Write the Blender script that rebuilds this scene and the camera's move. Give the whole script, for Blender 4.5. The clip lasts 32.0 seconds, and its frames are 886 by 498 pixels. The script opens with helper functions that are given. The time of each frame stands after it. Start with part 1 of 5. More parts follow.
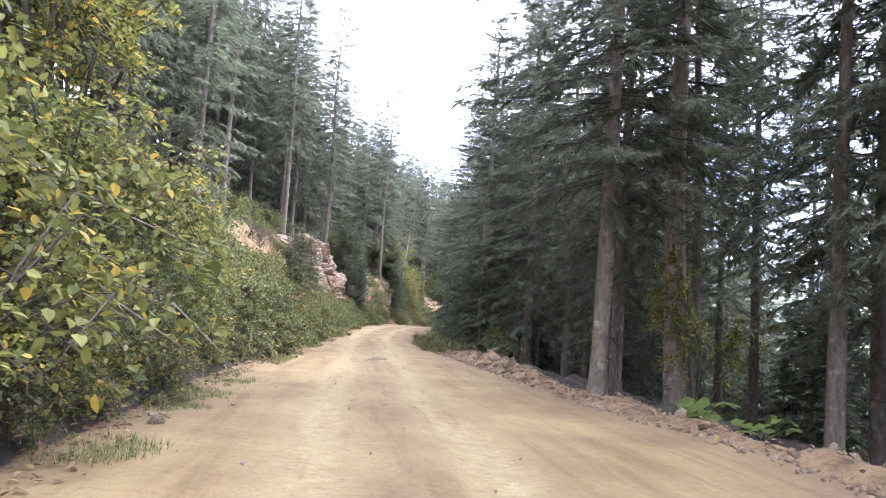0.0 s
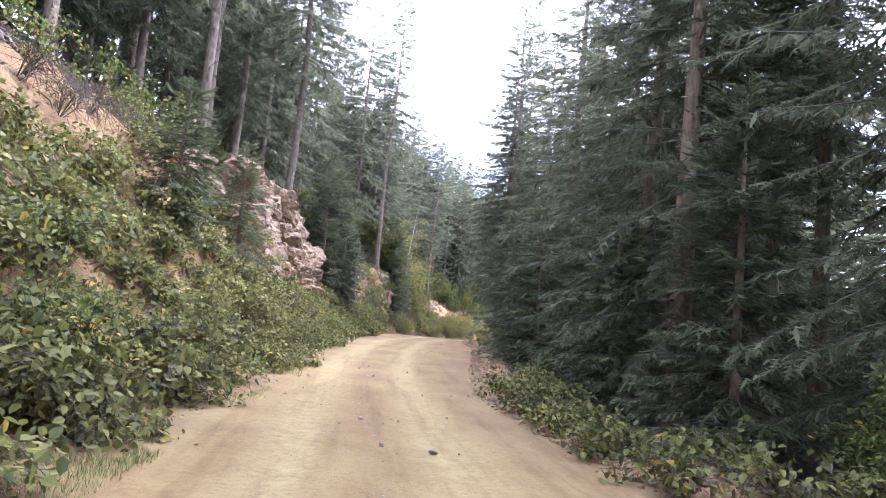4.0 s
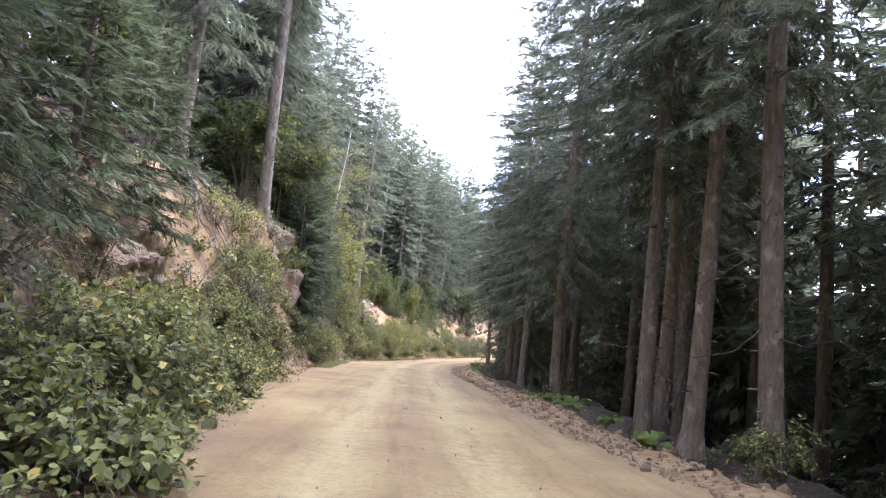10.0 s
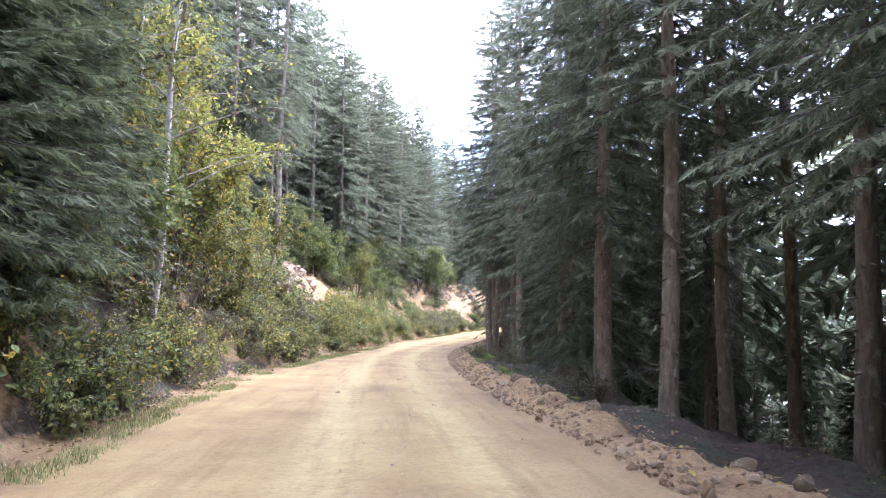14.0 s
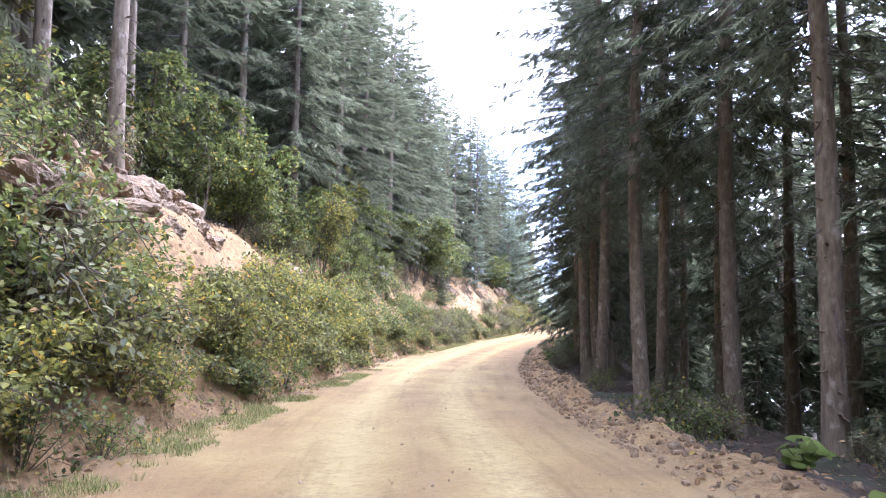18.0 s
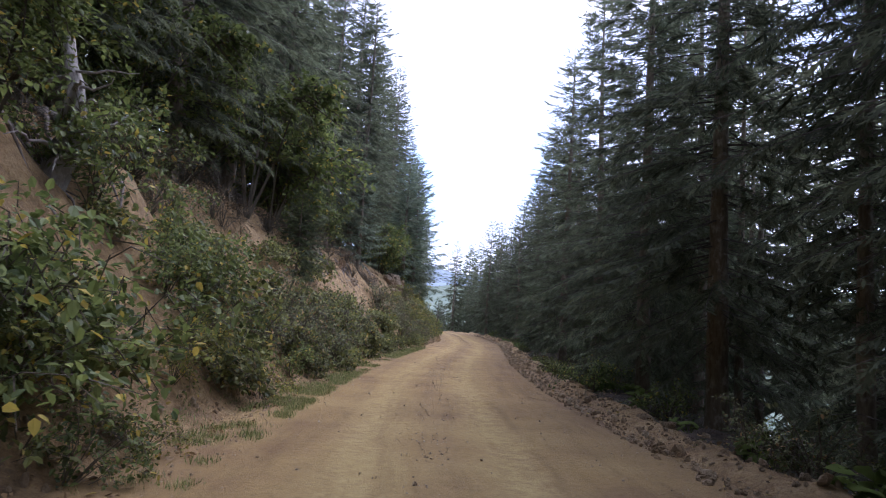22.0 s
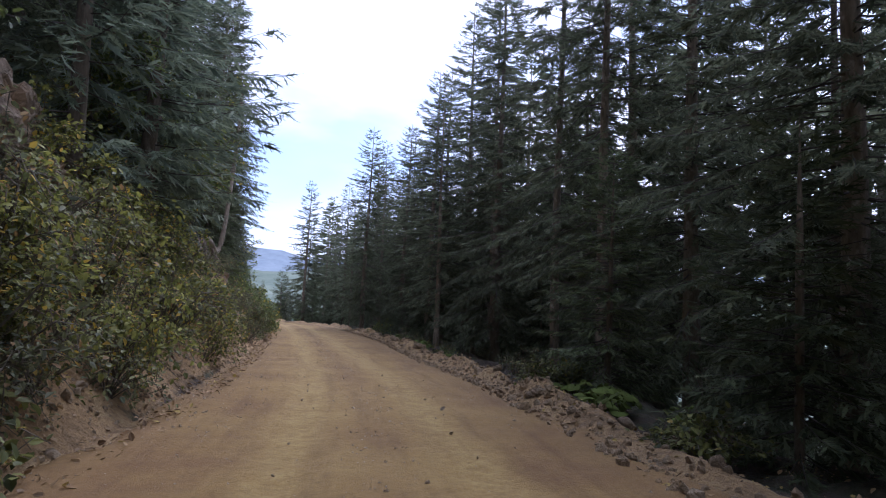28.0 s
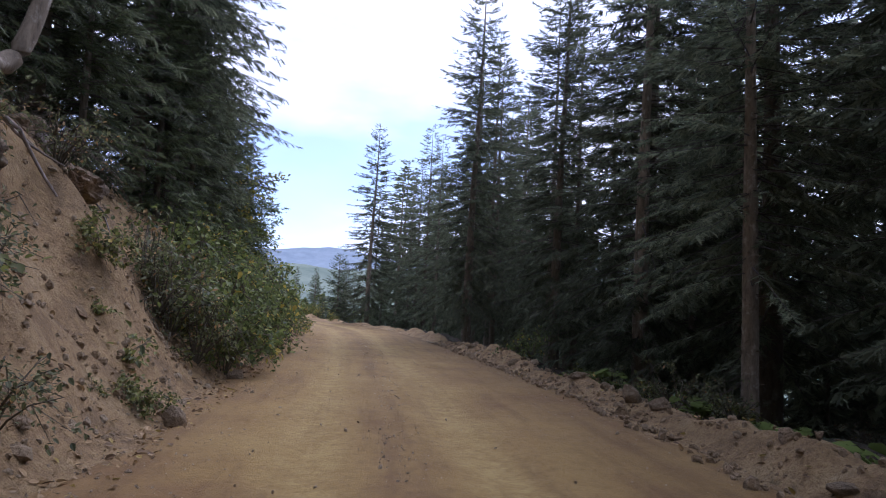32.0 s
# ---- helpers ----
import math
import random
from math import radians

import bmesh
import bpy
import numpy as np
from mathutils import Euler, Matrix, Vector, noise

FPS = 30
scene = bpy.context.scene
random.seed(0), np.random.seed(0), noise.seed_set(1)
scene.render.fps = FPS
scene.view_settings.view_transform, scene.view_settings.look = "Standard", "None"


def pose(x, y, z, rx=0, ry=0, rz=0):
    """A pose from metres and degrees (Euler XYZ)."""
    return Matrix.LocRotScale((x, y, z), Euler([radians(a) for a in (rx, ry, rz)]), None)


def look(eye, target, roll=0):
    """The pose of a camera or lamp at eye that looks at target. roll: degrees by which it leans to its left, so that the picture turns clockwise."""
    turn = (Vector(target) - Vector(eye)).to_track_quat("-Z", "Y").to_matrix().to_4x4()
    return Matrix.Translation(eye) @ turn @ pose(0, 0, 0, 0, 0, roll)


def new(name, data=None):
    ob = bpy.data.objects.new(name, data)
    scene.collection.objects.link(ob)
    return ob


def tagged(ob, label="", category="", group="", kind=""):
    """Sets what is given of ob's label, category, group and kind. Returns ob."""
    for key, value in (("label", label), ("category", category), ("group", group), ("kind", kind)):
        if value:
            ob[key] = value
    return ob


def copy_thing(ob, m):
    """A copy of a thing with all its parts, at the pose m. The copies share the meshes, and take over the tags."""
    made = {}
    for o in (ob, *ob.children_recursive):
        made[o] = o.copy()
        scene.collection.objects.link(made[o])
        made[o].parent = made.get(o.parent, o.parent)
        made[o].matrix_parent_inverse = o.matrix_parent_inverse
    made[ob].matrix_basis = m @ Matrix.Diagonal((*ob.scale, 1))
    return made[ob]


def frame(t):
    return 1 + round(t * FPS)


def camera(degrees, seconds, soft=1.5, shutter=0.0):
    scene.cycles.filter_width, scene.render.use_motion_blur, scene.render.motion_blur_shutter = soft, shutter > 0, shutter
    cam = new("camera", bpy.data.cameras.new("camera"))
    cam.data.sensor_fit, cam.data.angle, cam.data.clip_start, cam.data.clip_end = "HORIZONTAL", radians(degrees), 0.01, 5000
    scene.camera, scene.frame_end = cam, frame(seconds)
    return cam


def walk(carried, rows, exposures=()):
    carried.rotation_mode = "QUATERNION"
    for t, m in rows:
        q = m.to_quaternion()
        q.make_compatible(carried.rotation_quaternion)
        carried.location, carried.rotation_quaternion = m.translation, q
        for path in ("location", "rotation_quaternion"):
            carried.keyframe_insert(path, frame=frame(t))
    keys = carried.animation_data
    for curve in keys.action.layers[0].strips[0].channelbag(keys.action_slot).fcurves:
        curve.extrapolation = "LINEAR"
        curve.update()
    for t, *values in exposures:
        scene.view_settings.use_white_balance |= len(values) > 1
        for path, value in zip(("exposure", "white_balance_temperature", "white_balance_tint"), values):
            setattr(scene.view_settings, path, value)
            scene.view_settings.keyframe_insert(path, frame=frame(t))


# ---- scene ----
cam = camera(67.5, 32.0, 1.0, 0.07)
# seconds, x, y, z, yaw, pitch, roll
ROWS = [
    (0.0, 0.00, 0.00, 1.40, -0.32, 4.58, -3.99),
    (0.5, -0.34, 3.18, 1.28, -0.89, 4.88, -4.17),
    (1.0, -0.67, 6.31, 1.19, -0.93, 5.15, -4.69),
    (1.5, -0.98, 9.37, 1.10, -0.83, 5.33, -4.21),
    (2.0, -1.40, 12.24, 1.01, 0.13, 5.29, -4.74),
    (2.5, -1.73, 15.07, 0.95, 0.17, 5.10, -6.17),
    (3.0, -1.94, 17.57, 0.91, -1.01, 5.45, -5.98),
    (3.5, -2.19, 19.81, 0.85, -1.69, 5.30, -5.83),
    (5.5, -3.38, 28.62, 0.58, 0.95, 5.17, -5.38),
    (6.0, -3.65, 31.11, 0.56, 0.43, 6.05, -5.04),
    (6.5, -3.93, 33.69, 0.55, -0.48, 6.82, -5.26),
    (7.0, -4.19, 36.33, 0.55, -1.48, 6.99, -7.03),
    (7.5, -4.34, 39.02, 0.50, -2.68, 6.72, -7.59),
    (8.0, -4.40, 41.95, 0.48, -4.44, 7.21, -7.33),
    (8.5, -4.37, 44.66, 0.48, -6.04, 6.54, -7.23),
    (9.0, -4.30, 47.48, 0.45, -7.34, 6.86, -6.31),
    (9.5, -4.19, 50.24, 0.47, -8.12, 6.91, -5.93),
    (10.0, -4.07, 53.03, 0.45, -8.82, 6.49, -5.60),
    (10.5, -3.91, 55.81, 0.40, -9.38, 6.12, -3.93),
    (11.0, -3.69, 58.60, 0.33, -9.90, 5.51, -2.62),
    (11.5, -3.51, 61.45, 0.28, -10.76, 5.02, -2.47),
    (12.0, -3.24, 64.04, 0.20, -11.41, 4.90, -1.63),
    (12.5, -3.04, 66.54, 0.17, -12.03, 4.84, -0.12),
    (13.0, -2.77, 68.68, 0.12, -12.88, 4.82, -0.75),
    (13.5, -2.49, 70.79, 0.05, -13.52, 4.81, -0.13),
    (14.0, -2.25, 73.02, -0.04, -13.21, 4.50, -0.74),
    (14.5, -2.02, 75.33, -0.13, -12.72, 4.06, -0.17),
    (15.0, -1.75, 77.87, -0.23, -12.77, 4.18, 0.07),
    (15.5, -1.45, 80.37, -0.34, -13.34, 3.90, -0.28),
    (17.5, 0.00, 91.47, -0.84, -15.01, 4.59, -0.63),
    (18.0, 0.48, 94.54, -0.92, -15.21, 5.06, -0.98),
    (18.5, 1.03, 97.57, -0.99, -16.02, 5.13, -1.82),
    (19.0, 1.62, 100.72, -1.08, -17.36, 4.92, -2.95),
    (19.5, 2.27, 104.01, -1.25, -18.52, 4.37, -4.33),
    (20.0, 2.95, 107.44, -1.44, -19.82, 4.55, -5.39),
    (20.5, 3.81, 110.75, -1.58, -21.12, 4.83, -5.60),
    (21.0, 4.88, 114.08, -1.68, -23.08, 5.46, -4.78),
    (21.5, 6.05, 117.25, -1.74, -25.28, 5.92, -4.49),
    (22.0, 7.27, 120.33, -1.79, -27.57, 6.18, -3.70),
    (22.5, 8.63, 123.39, -1.86, -29.62, 5.67, -3.53),
    (23.0, 10.07, 126.50, -1.90, -31.20, 5.55, -3.15),
    (23.5, 11.56, 129.59, -1.95, -32.14, 6.09, -3.08),
    (24.0, 13.10, 132.67, -1.97, -33.07, 6.20, -3.36),
    (24.5, 14.65, 135.62, -2.00, -34.07, 5.88, -3.18),
    (25.0, 16.27, 138.51, -2.04, -34.99, 6.22, -3.60),
    (25.5, 17.86, 141.34, -2.02, -36.07, 6.59, -3.83),
    (27.5, 24.78, 152.68, -1.98, -39.33, 6.08, -2.33),
    (28.0, 26.45, 155.19, -2.02, -40.04, 5.65, -2.53),
    (28.5, 28.09, 157.70, -2.06, -40.33, 5.79, -2.55),
    (29.0, 29.70, 160.30, -2.09, -39.31, 5.89, -2.22),
    (29.5, 31.29, 162.93, -2.09, -37.99, 6.18, -0.58),
    (30.0, 32.81, 165.62, -2.04, -36.88, 6.66, 0.04),
    (30.5, 34.26, 168.27, -2.04, -36.19, 6.60, -0.61),
    (31.0, 35.65, 170.93, -2.04, -35.33, 6.01, -1.14),
    (31.5, 36.98, 173.49, -2.11, -34.47, 5.52, -1.92),
    (32.0, 38.25, 176.12, -2.19, -34.11, 5.36, -3.15),
]
EXPOSURES = [(0.0, 2.7, 5400.0, 31.0), (6.0, 2.8, 5400.0, 33.0), (10.0, 2.85, 5350.0, 31.0), (14.0, 3.15, 5250.0, 31.0), (19.3, 3.05, 5350.0, 32.0), (20.2, 2.2, 5400.0, 30.0),
             (21.2, 1.35, 5350.0, 27.0), (23.0, 0.8, 5300.0, 27.0), (25.0, 0.6, 5300.0, 28.0), (29.0, 0.58, 5250.0, 27.0), (32.0, 0.5, 5250.0, 28.0)]
walk(cam, [(t, pose(x, y, z, 90 + pitch, roll, yaw)) for t, x, y, z, yaw, pitch, roll in ROWS], EXPOSURES)

# ---- world and light ----
SUN_ELEVATION, SUN_AZIMUTH = 52.0, 56.0   # degrees; azimuth clockwise from +y
world = bpy.data.worlds.new("overcast_sky")
scene.world = world
world.use_nodes = True
wt = world.node_tree
wt.nodes.clear()


def link(tree, a, b):
    tree.links.new(a, b)


w_out = wt.nodes.new("ShaderNodeOutputWorld")
w_bg = wt.nodes.new("ShaderNodeBackground")
w_sky = wt.nodes.new("ShaderNodeTexSky")
w_sky.sky_type = "NISHITA"
w_sky.sun_disc = False
w_sky.sun_elevation = radians(SUN_ELEVATION)
w_sky.sun_rotation = radians(SUN_AZIMUTH)
w_sky.altitude = 1500
w_co = wt.nodes.new("ShaderNodeTexCoord")
w_map = wt.nodes.new("ShaderNodeMapping")
w_map.inputs["Scale"].default_value = (1.0, 1.0, 2.6)
w_map.inputs["Location"].default_value = (3.1, 0.7, 0.0)
w_noise = wt.nodes.new("ShaderNodeTexNoise")
w_noise.inputs["Scale"].default_value = 1.5
w_noise.inputs["Detail"].default_value = 6.0
w_noise.inputs["Roughness"].default_value = 0.5
w_ramp = wt.nodes.new("ShaderNodeValToRGB")
w_ramp.color_ramp.elements[0].position = 0.40
w_ramp.color_ramp.elements[1].position = 0.56
w_ramp.color_ramp.elements[0].color = (0.26, 0.26, 0.26, 1)
w_mix = wt.nodes.new("ShaderNodeMix")
w_mix.data_type = "RGBA"
w_sep = wt.nodes.new("ShaderNodeSeparateXYZ")
w_lum = wt.nodes.new("ShaderNodeMapRange")
w_lum.inputs["To Min"].default_value, w_lum.inputs["To Max"].default_value = 0.52, 1.4
w_puff = wt.nodes.new("ShaderNodeTexNoise")
w_puff.inputs["Scale"].default_value = 3.4
w_puff.inputs["Detail"].default_value = 5.0
w_var = wt.nodes.new("ShaderNodeMapRange")
w_var.inputs["From Min"].default_value, w_var.inputs["From Max"].default_value = 0.35, 0.65
w_var.inputs["To Min"].default_value, w_var.inputs["To Max"].default_value = 0.82, 1.12
w_mul = wt.nodes.new("ShaderNodeMath")
w_mul.operation = "MULTIPLY"
w_tint = wt.nodes.new("ShaderNodeVectorMath")
w_tint.operation = "SCALE"
w_tint.inputs[0].default_value = (8.9, 9.1, 9.5)
link(wt, w_co.outputs["Generated"], w_map.inputs["Vector"])
link(wt, w_map.outputs["Vector"], w_noise.inputs["Vector"])
link(wt, w_noise.outputs["Fac"], w_ramp.inputs["Fac"])
link(wt, w_ramp.outputs["Color"], w_mix.inputs["Factor"])
link(wt, w_co.outputs["Generated"], w_sep.inputs["Vector"])
link(wt, w_sep.outputs["Z"], w_lum.inputs["Value"])
link(wt, w_map.outputs["Vector"], w_puff.inputs["Vector"])
link(wt, w_puff.outputs["Fac"], w_var.inputs["Value"])
link(wt, w_lum.outputs["Result"], w_mul.inputs[0])
link(wt, w_var.outputs["Result"], w_mul.inputs[1])
link(wt, w_mul.outputs[0], w_tint.inputs["Scale"])
link(wt, w_tint.outputs["Vector"], w_mix.inputs["B"])
link(wt, w_sky.outputs["Color"], w_mix.inputs["A"])
link(wt, w_mix.outputs["Result"], w_bg.inputs["Color"])
w_bg.inputs["Strength"].default_value = 0.15
link(wt, w_bg.outputs["Background"], w_out.inputs["Surface"])

sun_data = bpy.data.lights.new("sun", "SUN")
sun_data.energy = 1.2
sun_data.angle = radians(18)
sun_data.color = (1.0, 0.95, 0.86)
sun = new("sun", sun_data)
az, el = radians(SUN_AZIMUTH), radians(SUN_ELEVATION)
sun_way = Vector((math.sin(az) * math.cos(el), math.cos(az) * math.cos(el), math.sin(el)))
sun.matrix_world = look(sun_way * 60, (0, 0, 0))


# ---- materials ----
def nodes_of(name):
    m = bpy.data.materials.new(name)
    m.use_nodes = True
    t = m.node_tree
    return m, t, t.nodes["Principled BSDF"]


def noise_node(t, scale, detail=4.0, rough=0.6, vector=None):
    n = t.nodes.new("ShaderNodeTexNoise")
    n.inputs["Scale"].default_value = scale
    n.inputs["Detail"].default_value = detail
    n.inputs["Roughness"].default_value = rough
    if vector is not None:
        link(t, vector, n.inputs["Vector"])
    return n.outputs["Fac"]


def ramp_node(t, fac, stops):
    r = t.nodes.new("ShaderNodeValToRGB")
    e = r.color_ramp.elements
    while len(e) < len(stops):
        e.new(0.5)
    for k, (p, c) in enumerate(stops):
        e[k].position = p
        e[k].color = (*c, 1.0) if len(c) == 3 else c
    link(t, fac, r.inputs["Fac"])
    return r.outputs["Color"]


def mix_node(t, fac, a, b, how="MIX"):
    n = t.nodes.new("ShaderNodeMix")
    n.data_type = "RGBA"
    n.blend_type = how
    for key, v in (("Factor", fac), ("A", a), ("B", b)):
        if isinstance(v, (int, float)):
            n.inputs[key].default_value = v
        elif isinstance(v, tuple):
            n.inputs[key].default_value = (*v, 1.0)
        else:
            link(t, v, n.inputs[key])
    return n.outputs["Result"]


def bump_node(t, b, height, strength=0.5, distance=0.05):
    n = t.nodes.new("ShaderNodeBump")
    n.inputs["Strength"].default_value = strength
    n.inputs["Distance"].default_value = distance
    link(t, height, n.inputs["Height"])
    link(t, n.outputs["Normal"], b.inputs["Normal"])


def object_coords(t, scale=(1, 1, 1)):
    c = t.nodes.new("ShaderNodeTexCoord")
    m = t.nodes.new("ShaderNodeMapping")
    m.inputs["Scale"].default_value = scale
    link(t, c.outputs["Object"], m.inputs["Vector"])
    return m.outputs["Vector"]


def foliage(name, dark, light, accent=None, share=0.08, through_light=0.3, rough=0.6, gloss=0.3):
    """Leaves or needles: colour varies from leaf to leaf and from plant to plant."""
    m, t, b = nodes_of(name)
    g = t.nodes.new("ShaderNodeNewGeometry")
    o = t.nodes.new("ShaderNodeObjectInfo")
    c = ramp_node(t, g.outputs["Random Per Island"], [(0.0, dark), (0.75, light), (1.0, tuple(min(1, 1.25 * v) for v in light))])
    if accent:
        k = t.nodes.new("ShaderNodeMath")
        k.operation = "GREATER_THAN"
        k.inputs[1].default_value = 1 - share
        w = t.nodes.new("ShaderNodeTexWhiteNoise")
        w.noise_dimensions = "1D"
        link(t, g.outputs["Random Per Island"], w.inputs["W"])
        link(t, w.outputs["Value"], k.inputs[0])
        c = mix_node(t, k.outputs[0], c, accent)
    h = t.nodes.new("ShaderNodeHueSaturation")
    r = t.nodes.new("ShaderNodeMapRange")
    r.inputs["To Min"].default_value, r.inputs["To Max"].default_value = 0.7, 1.3
    link(t, o.outputs["Random"], r.inputs["Value"])
    link(t, r.outputs["Result"], h.inputs["Value"])
    link(t, c, h.inputs["Color"])
    link(t, h.outputs["Color"], b.inputs["Base Color"])
    b.inputs["Roughness"].default_value = rough
    b.inputs["Specular IOR Level"].default_value = gloss
    tr = t.nodes.new("ShaderNodeBsdfTranslucent")
    link(t, h.outputs["Color"], tr.inputs["Color"])
    mx = t.nodes.new("ShaderNodeMixShader")
    mx.inputs["Fac"].default_value = through_light
    out = t.nodes["Material Output"]
    link(t, b.outputs["BSDF"], mx.inputs[1])
    link(t, tr.outputs["BSDF"], mx.inputs[2])
    link(t, mx.outputs["Shader"], out.inputs["Surface"])
    return m


def bark(name, dark, light, lichen):
    m, t, b = nodes_of(name)
    v = object_coords(t, (1, 1, 0.25))
    n1 = noise_node(t, 14, 6, 0.7, v)
    c = ramp_node(t, n1, [(0.3, dark), (0.7, light)])
    v2 = object_coords(t, (1, 1, 0.7))
    n2 = noise_node(t, 5, 5, 0.65, v2)
    c = mix_node(t, ramp_node(t, n2, [(0.55, (0, 0, 0)), (0.68, (0.8, 0.8, 0.8))]), c, lichen)
    o = t.nodes.new("ShaderNodeObjectInfo")
    h = t.nodes.new("ShaderNodeHueSaturation")
    r = t.nodes.new("ShaderNodeMapRange")
    r.inputs["To Min"].default_value, r.inputs["To Max"].default_value = 0.75, 1.25
    link(t, o.outputs["Random"], r.inputs["Value"])
    link(t, r.outputs["Result"], h.inputs["Value"])
    link(t, c, h.inputs["Color"])
    link(t, h.outputs["Color"], b.inputs["Base Color"])
    b.inputs["Roughness"].default_value = 0.95
    bump_node(t, b, n1, 0.8, 0.03)
    return m


def rocky(name, stops, stain):
    m, t, b = nodes_of(name)
    v = object_coords(t)
    n1 = noise_node(t, 2.2, 8, 0.65, v)
    c = ramp_node(t, n1, stops)
    n2 = noise_node(t, 0.7, 4, 0.6, v)
    c = mix_node(t, ramp_node(t, n2, [(0.45, (0, 0, 0)), (0.62, (0.75, 0.75, 0.75))]), c, stain)
    n3 = noise_node(t, 18, 6, 0.7, v)
    c = mix_node(t, 0.5, c, ramp_node(t, n3, [(0.25, (0.45, 0.45, 0.45)), (0.7, (1, 1, 1))]), "MULTIPLY")
    link(t, c, b.inputs["Base Color"])
    b.inputs["Roughness"].default_value = 0.92
    n4 = noise_node(t, 5, 10, 0.72, v)
    c = mix_node(t, 0.55, c, ramp_node(t, n4, [(0.36, (0.4, 0.36, 0.32)), (0.5, (1, 1, 1))]), "MULTIPLY")
    link(t, c, b.inputs["Base Color"])
    warp = t.nodes.new("ShaderNodeVectorMath")
    warp.operation = "MULTIPLY_ADD"
    tex = t.nodes.new("ShaderNodeTexNoise")
    tex.inputs["Scale"].default_value = 1.6
    tex.inputs["Detail"].default_value = 4.0
    link(t, v, tex.inputs["Vector"])
    link(t, tex.outputs["Color"], warp.inputs[0])
    warp.inputs[1].default_value = (0.7, 0.7, 0.7)
    link(t, v, warp.inputs[2])
    crack = t.nodes.new("ShaderNodeTexVoronoi")
    crack.feature = "DISTANCE_TO_EDGE"
    crack.inputs["Scale"].default_value = 2.6
    link(t, warp.outputs["Vector"], crack.inputs["Vector"])
    gap = ramp_node(t, crack.outputs["Distance"], [(0.0, (0.3, 0.27, 0.24)), (0.055, (1, 1, 1))])
    c = mix_node(t, 0.2, c, gap, "MULTIPLY")
    link(t, c, b.inputs["Base Color"])
    bump_node(t, b, mix_node(t, 0.16, mix_node(t, 0.4, n4, n3), gap), 1.0, 0.14)
    return m


def ground_material():
    """Forest litter, with bare cut soil where the attribute bare is high and moss where it is low."""
    m, t, b = nodes_of("forest_ground")
    v = object_coords(t)
    n1 = noise_node(t, 0.9, 6, 0.65, v)
    n2 = noise_node(t, 9, 6, 0.7, v)
    litter = ramp_node(t, n2, [(0.3, (0.02, 0.013, 0.008)), (0.55, (0.062, 0.041, 0.022)), (0.75, (0.125, 0.084, 0.043))])
    moss = ramp_node(t, n2, [(0.3, (0.02, 0.028, 0.01)), (0.7, (0.07, 0.085, 0.028))])
    litter = mix_node(t, ramp_node(t, n1, [(0.48, (0, 0, 0)), (0.62, (0.8, 0.8, 0.8))]), litter, moss)
    soil = ramp_node(t, noise_node(t, 1.6, 8, 0.7, v), [(0.3, (0.19, 0.122, 0.055)), (0.5, (0.40, 0.262, 0.110)), (0.72, (0.50, 0.362, 0.175))])
    soil = mix_node(t, 0.55, soil, ramp_node(t, n2, [(0.35, (0.42, 0.38, 0.34)), (0.6, (1, 1, 1))]), "MULTIPLY")
    n4 = noise_node(t, 28, 6, 0.75, v)
    soil = mix_node(t, 0.6, soil, ramp_node(t, n4, [(0.32, (0.45, 0.42, 0.4)), (0.55, (1, 1, 1))]), "MULTIPLY")
    a = t.nodes.new("ShaderNodeAttribute")
    a.attribute_name = "bare"
    add = t.nodes.new("ShaderNodeMath")
    add.operation = "ADD"
    link(t, a.outputs["Fac"], add.inputs[0])
    sub = t.nodes.new("ShaderNodeMapRange")
    sub.inputs["To Min"].default_value, sub.inputs["To Max"].default_value = -0.45, 0.45
    link(t, noise_node(t, 1.1, 6, 0.7, v), sub.inputs["Value"])
    link(t, sub.outputs["Result"], add.inputs[1])
    c = mix_node(t, ramp_node(t, add.outputs[0], [(0.42, (0, 0, 0)), (0.56, (1, 1, 1))]), litter, soil)
    link(t, c, b.inputs["Base Color"])
    b.inputs["Roughness"].default_value = 0.95
    bump_node(t, b, mix_node(t, 0.4, n2, n4), 1.0, 0.16)
    return m


